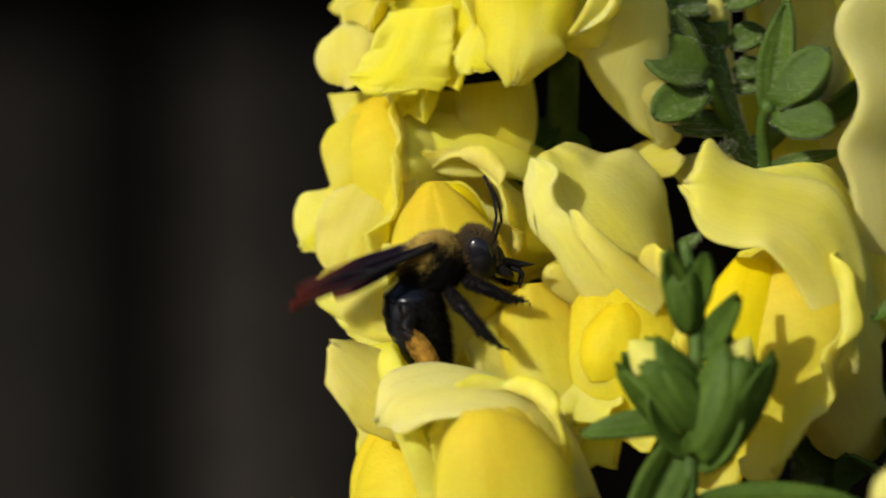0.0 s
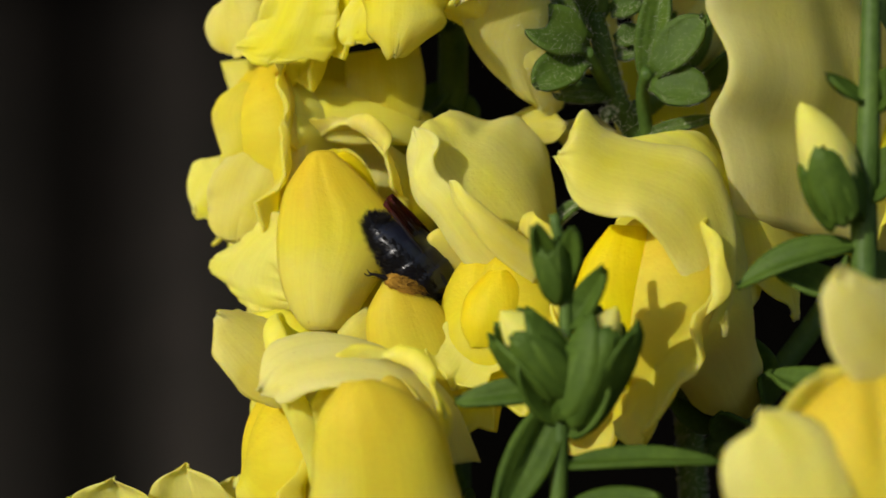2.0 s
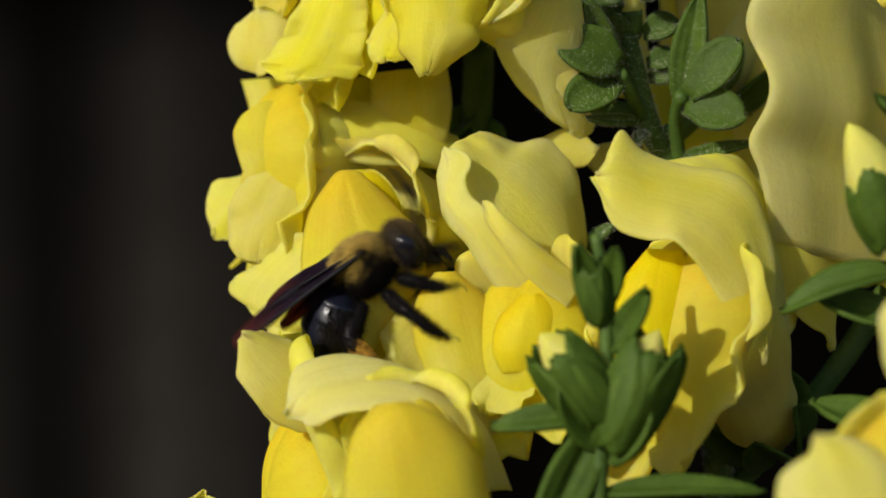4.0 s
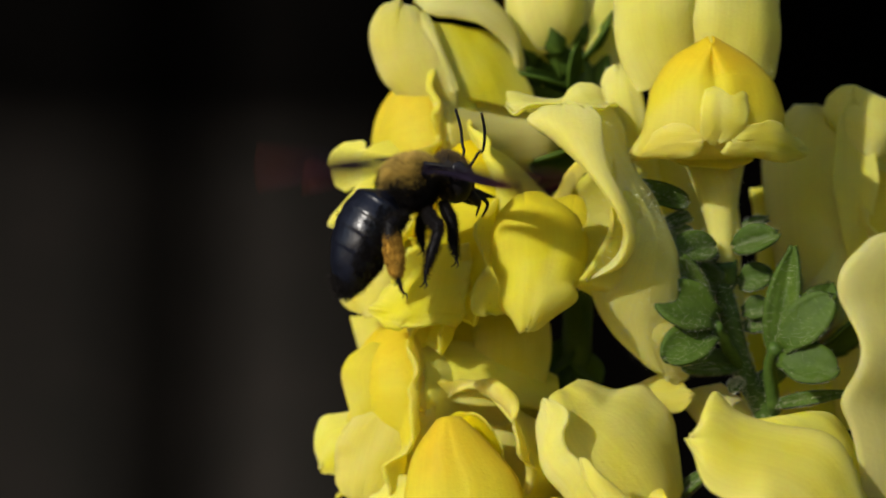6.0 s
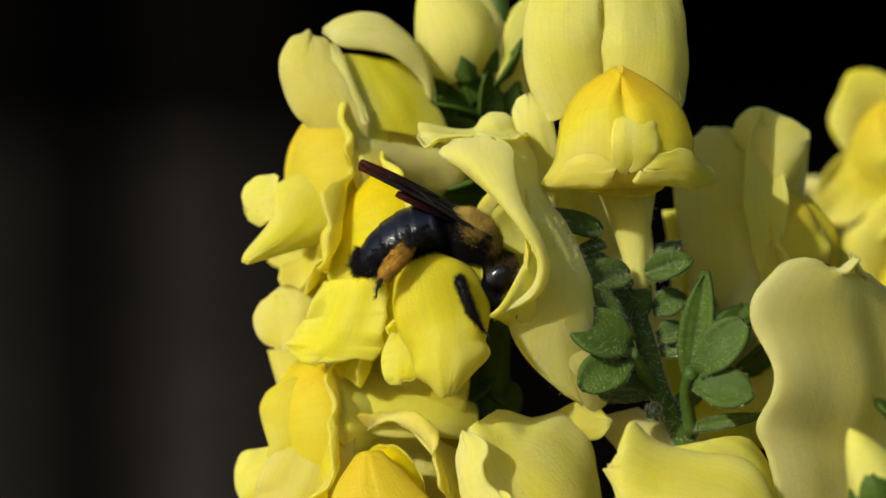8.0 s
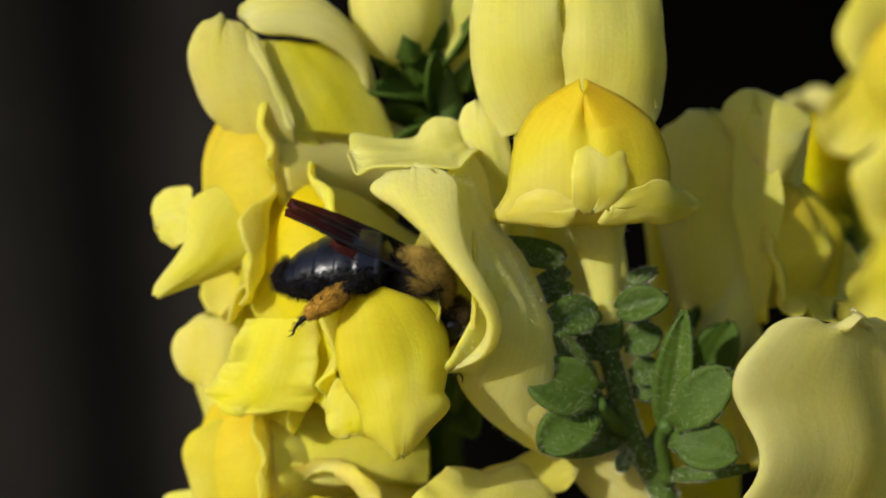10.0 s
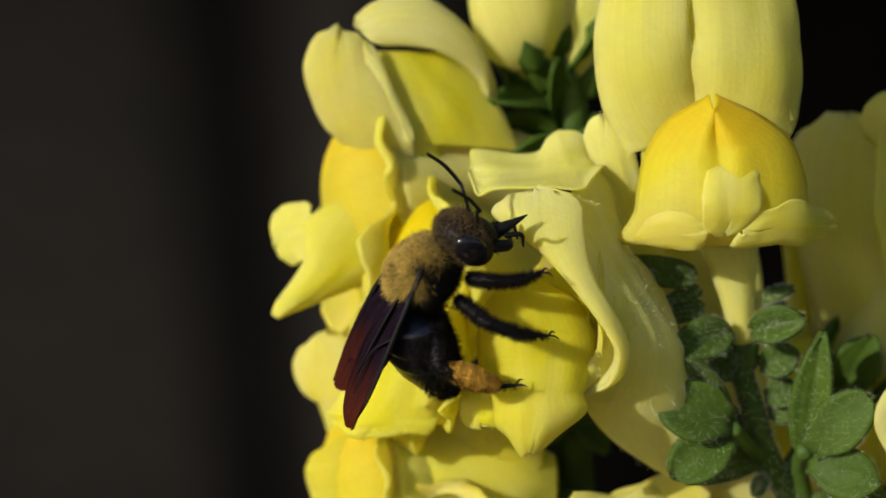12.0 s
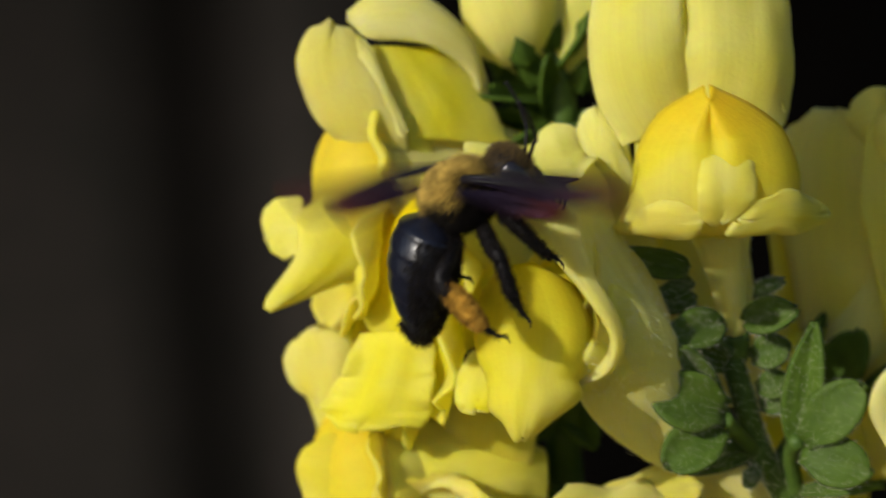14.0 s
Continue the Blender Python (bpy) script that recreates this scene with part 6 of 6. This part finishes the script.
BEE_PATH = [
    (0.0, (2.7, -8.0, -23.4), (0.91, 0.03, 0.41), (-0.5, -0.25, 0.8), 70),
    (0.25, (5.6, -5.5, -22.6), (0.96, 0.08, 0.1), (-0.15, -0.3, 0.92), 78),
    (0.5, (8.2, -4.5, -22.7), (0.97, 0.12, -0.2), (0.15, -0.15, 0.97), 85),
    (0.75, (10.8, -4.0, -25.6), (0.74, 0.15, -0.6), (0.45, -0.3, 0.8), 70),
    (1.0, (13.2, -3.5, -27.8), (0.42, 0.15, -0.88), (0.65, -0.3, 0.65), 52),
    (1.5, (15.9, -1.5, -31.9), (0.48, 0.2, -0.86), (0.75, -0.35, 0.55), 2),
    (2.2, (15.6, -1.5, -31.7), (0.48, 0.2, -0.86), (0.75, -0.35, 0.55), 2),
    (3.2, (14.0, -1.5, -31.0), (0.55, 0.2, -0.8), (0.7, -0.35, 0.6), 14),
    (3.8, (7.9, -4.0, -25.5), (0.85, 0.1, 0.0), (-0.05, -0.3, 0.95), 40),
    (4.3, (0.8, -8.0, -24.3), (0.34, -0.12, 0.93), (-0.85, -0.5, 0.25), 23),
    (4.5, (1.2, -8.0, -24.7), (0.34, -0.12, 0.93), (-0.85, -0.5, 0.25), 23),
    (4.7, (-3.0, -7.0, -17.0), (0.78, -0.05, 0.5), (-0.5, -0.2, 0.8), 36),
    (5.0, (-13.6, -4, -2.1), (0.95, -0.03, 0.32), (-0.25, -0.2, 0.95), 34),
    (5.5, (-6.6, -7, 2.9), (0.94, 0.08, 0.33), (-0.28, -0.2, 0.95), 32),
    (6.0, (-0.8, -9, 7.2), (0.84, 0.42, 0.34), (-0.12, -0.3, 0.93), 36),
    (6.3, (1.4, -9.5, 8.6), (0.87, 0.22, 0.42), (-0.25, -0.2, 0.95), 52),
    (6.5, (2.9, -10.0, 7.5), (0.76, -0.01, 0.65), (-0.5, -0.25, 0.8), 69),
    (7.0, (6.3, -7.5, 7.4), (0.98, 0.08, 0.2), (0.03, -0.15, 0.97), 83),
    (7.5, (12.5, -2.0, 6.2), (0.76, 0.27, -0.62), (0.35, -0.28, 0.9), 70),
    (7.7, (12.7, -2.0, 5.9), (0.74, 0.27, -0.65), (0.38, -0.28, 0.88), 66),
    (8.6, (13.7, -1.6, 4.6), (0.6, 0.25, -0.77), (0.55, -0.28, 0.75), 40),
    (9.8, (13.3, -1.8, 4.9), (0.58, 0.25, -0.78), (0.55, -0.28, 0.75), 34),
    (10.0, (13.7, -1.8, 5.2), (0.62, 0.26, -0.76), (0.5, -0.3, 0.78), 46),
    (10.5, (13.2, -2.0, 7.0), (0.87, 0.24, -0.49), (0.36, -0.3, 0.86), 56),
    (10.7, (9.0, -4.0, 8.2), (0.92, 0.12, 0.1), (0.0, -0.3, 0.95), 50),
    (11.0, (4.6, -10.6, 9.0), (0.69, 0.06, 0.72), (-0.78, -0.4, 0.45), 52),
    (11.5, (5.2, -10.6, 9.9), (0.65, 0.02, 0.76), (-0.72, -0.55, 0.42), 52),
    (12.0, (5.1, -10.6, 9.9), (0.69, -0.03, 0.73), (-0.7, -0.58, 0.4), 50),
    (12.5, (6.4, -10.6, 9.6), (0.66, -0.03, 0.75), (-0.7, -0.58, 0.42), 48),
    (13.0, (6.3, -10.6, 8.4), (0.78, -0.05, 0.63), (-0.62, -0.62, 0.46), 50),
    (13.5, (8.1, -10.6, 10.0), (0.81, -0.06, 0.58), (-0.66, -0.58, 0.44), 40),
    (13.75, (8.4, -9.3, 11.8), (0.84, 0.0, 0.54), (-0.5, -0.45, 0.72), 42),
    (14.0, (8.5, -10.0, 14.9), (0.88, 0.07, 0.48), (-0.35, -0.3, 0.88), 40),
]

# resting poses of the wings: seconds, swept back, lifted, twisted (degrees)
WING_REST = [(0.0, 64, 4, 20), (0.25, 60, 20, 0), (0.5, 78, 4, 0), (1.0, 82, -6, 0), (1.5, 84, -6, 0), (4.5, 78, 2, 14), (6.75, 68, 12, 10), (7.0, 80, 4, 0),
             (7.5, 82, -8, 0), (9.8, 84, -20, 0), (10.0, 84, -20, 0), (10.5, 82, -6, 0), (10.7, 78, 6, 0), (11.0, 78, -6, 14), (11.5, 78, -12, 14), (12.0, 76, -15, 14), (13.0, 76, -20, 14), (13.6, 74, -6, 14)]
FLIGHTS = [(4.6, 6.6), (13.7, 14.0)]


# one beat of each wing: swept back, lifted, twisted (degrees)
STROKES = {"left": ((62, 14, 0), (48, -6, 10), (70, 36, -10)), "right": ((-60, -20, 10), (-70, -42, 20), (-46, 4, -10))}

# swing of the hind legs: seconds, degrees forward
HIND_LEGS = [(0.0, 10), (0.5, 38), (1.0, -5), (1.5, -70), (3.2, -70), (3.9, 0), (4.6, -8), (6.2, -18), (6.5, 62), (7.0, 38), (7.5, 14), (8.6, -10), (10.0, -15), (10.5, 6), (11.0, 20), (11.5, 25), (12.5, 10), (13.6, 10), (14.0, 10)]

# the other legs are drawn back in flight
LEGS = [(0.0, 0), (0.5, -10), (1.0, 25), (3.2, 25), (3.9, 0), (4.5, 0), (4.8, -60), (6.2, -58), (6.6, 0), (7.0, -10), (7.5, 50), (10.4, 50), (10.8, 0), (13.7, 0), (14.0, -30)]


def motions():
    walk(BEE["bee"], [(t, axes(p, f, u)) for t, p, f, u, c in BEE_PATH])
    abd = BEE["abdomen"]
    walk(abd, [(t, hinge(abd, rx=c)) for t, p, f, u, c in BEE_PATH])
    for side in ("left", "right"):
        ob = BEE[side + "_hind_leg"]
        walk(ob, [(t, hinge(ob, rx=a if side == "right" else 0.3 * a)) for t, a in HIND_LEGS])
        for name in ("fore_leg", "middle_leg"):
            ob = BEE[side + "_" + name]
            walk(ob, [(t, hinge(ob, rx=a)) for t, a in LEGS])
    for side, sx in (("left", -1), ("right", 1)):
        ob = BEE[side + "_wing"]
        rows = [(t, wing_pose(ob, sx, b, l, w)) for t, b, l, w in WING_REST]
        for a, b in FLIGHTS:
            for i in range(frame(a), frame(b) + 1):
                back, lift, twist = STROKES[side][(i - 1) % 3]
                rows.append(((i - 1) / FPS, wing_pose(ob, sx, back, lift, twist)))
        rows.sort(key=lambda r: r[0])
        walk(ob, rows)
    # the lower lips give way under the bee: seconds, degrees open, sinking (mm)
    for key, way, rows in (("visited_lower", (-0.95, -0.1, -0.85), [(0, 6, 1.5), (0.3, 8, 2.2), (0.6, 12, 3.0), (2.2, 12, 3.2), (3.6, 10, 2.6), (4.2, 3, 0.6), (4.6, 0, 0), (14, 0, 0)]),
                      ("visited_upper", (-0.95, 0.7, -0.85), [(0, 0, 2.0), (6.3, 0, 2.0), (6.7, 8, 2.0), (7.1, 10, 2.2), (7.4, 12, 3.4), (7.8, 12, 3.2), (9.8, 12, 1.6), (10.5, 12, 1.4), (10.7, 10, 1.0), (11.0, 4, 0.4), (11.6, 2, 0), (14, 0, 0)])):
        root, lip = FLOWERS[key][0], FLOWERS[key][1]
        rest = Matrix.Translation(lip.location)
        to_root = root.matrix_basis.to_3x3().inverted()
        walk(lip, [(t, rest @ Matrix.Translation((Vector((0, 0.06, -0.07)) * a + to_root @ Vector(way) * d) * MM) @ pose(0, 0, 0, 0, 0, 0.6 * a) @ pose(0, 0, 0, -a)) for t, a, d in rows])

motions()
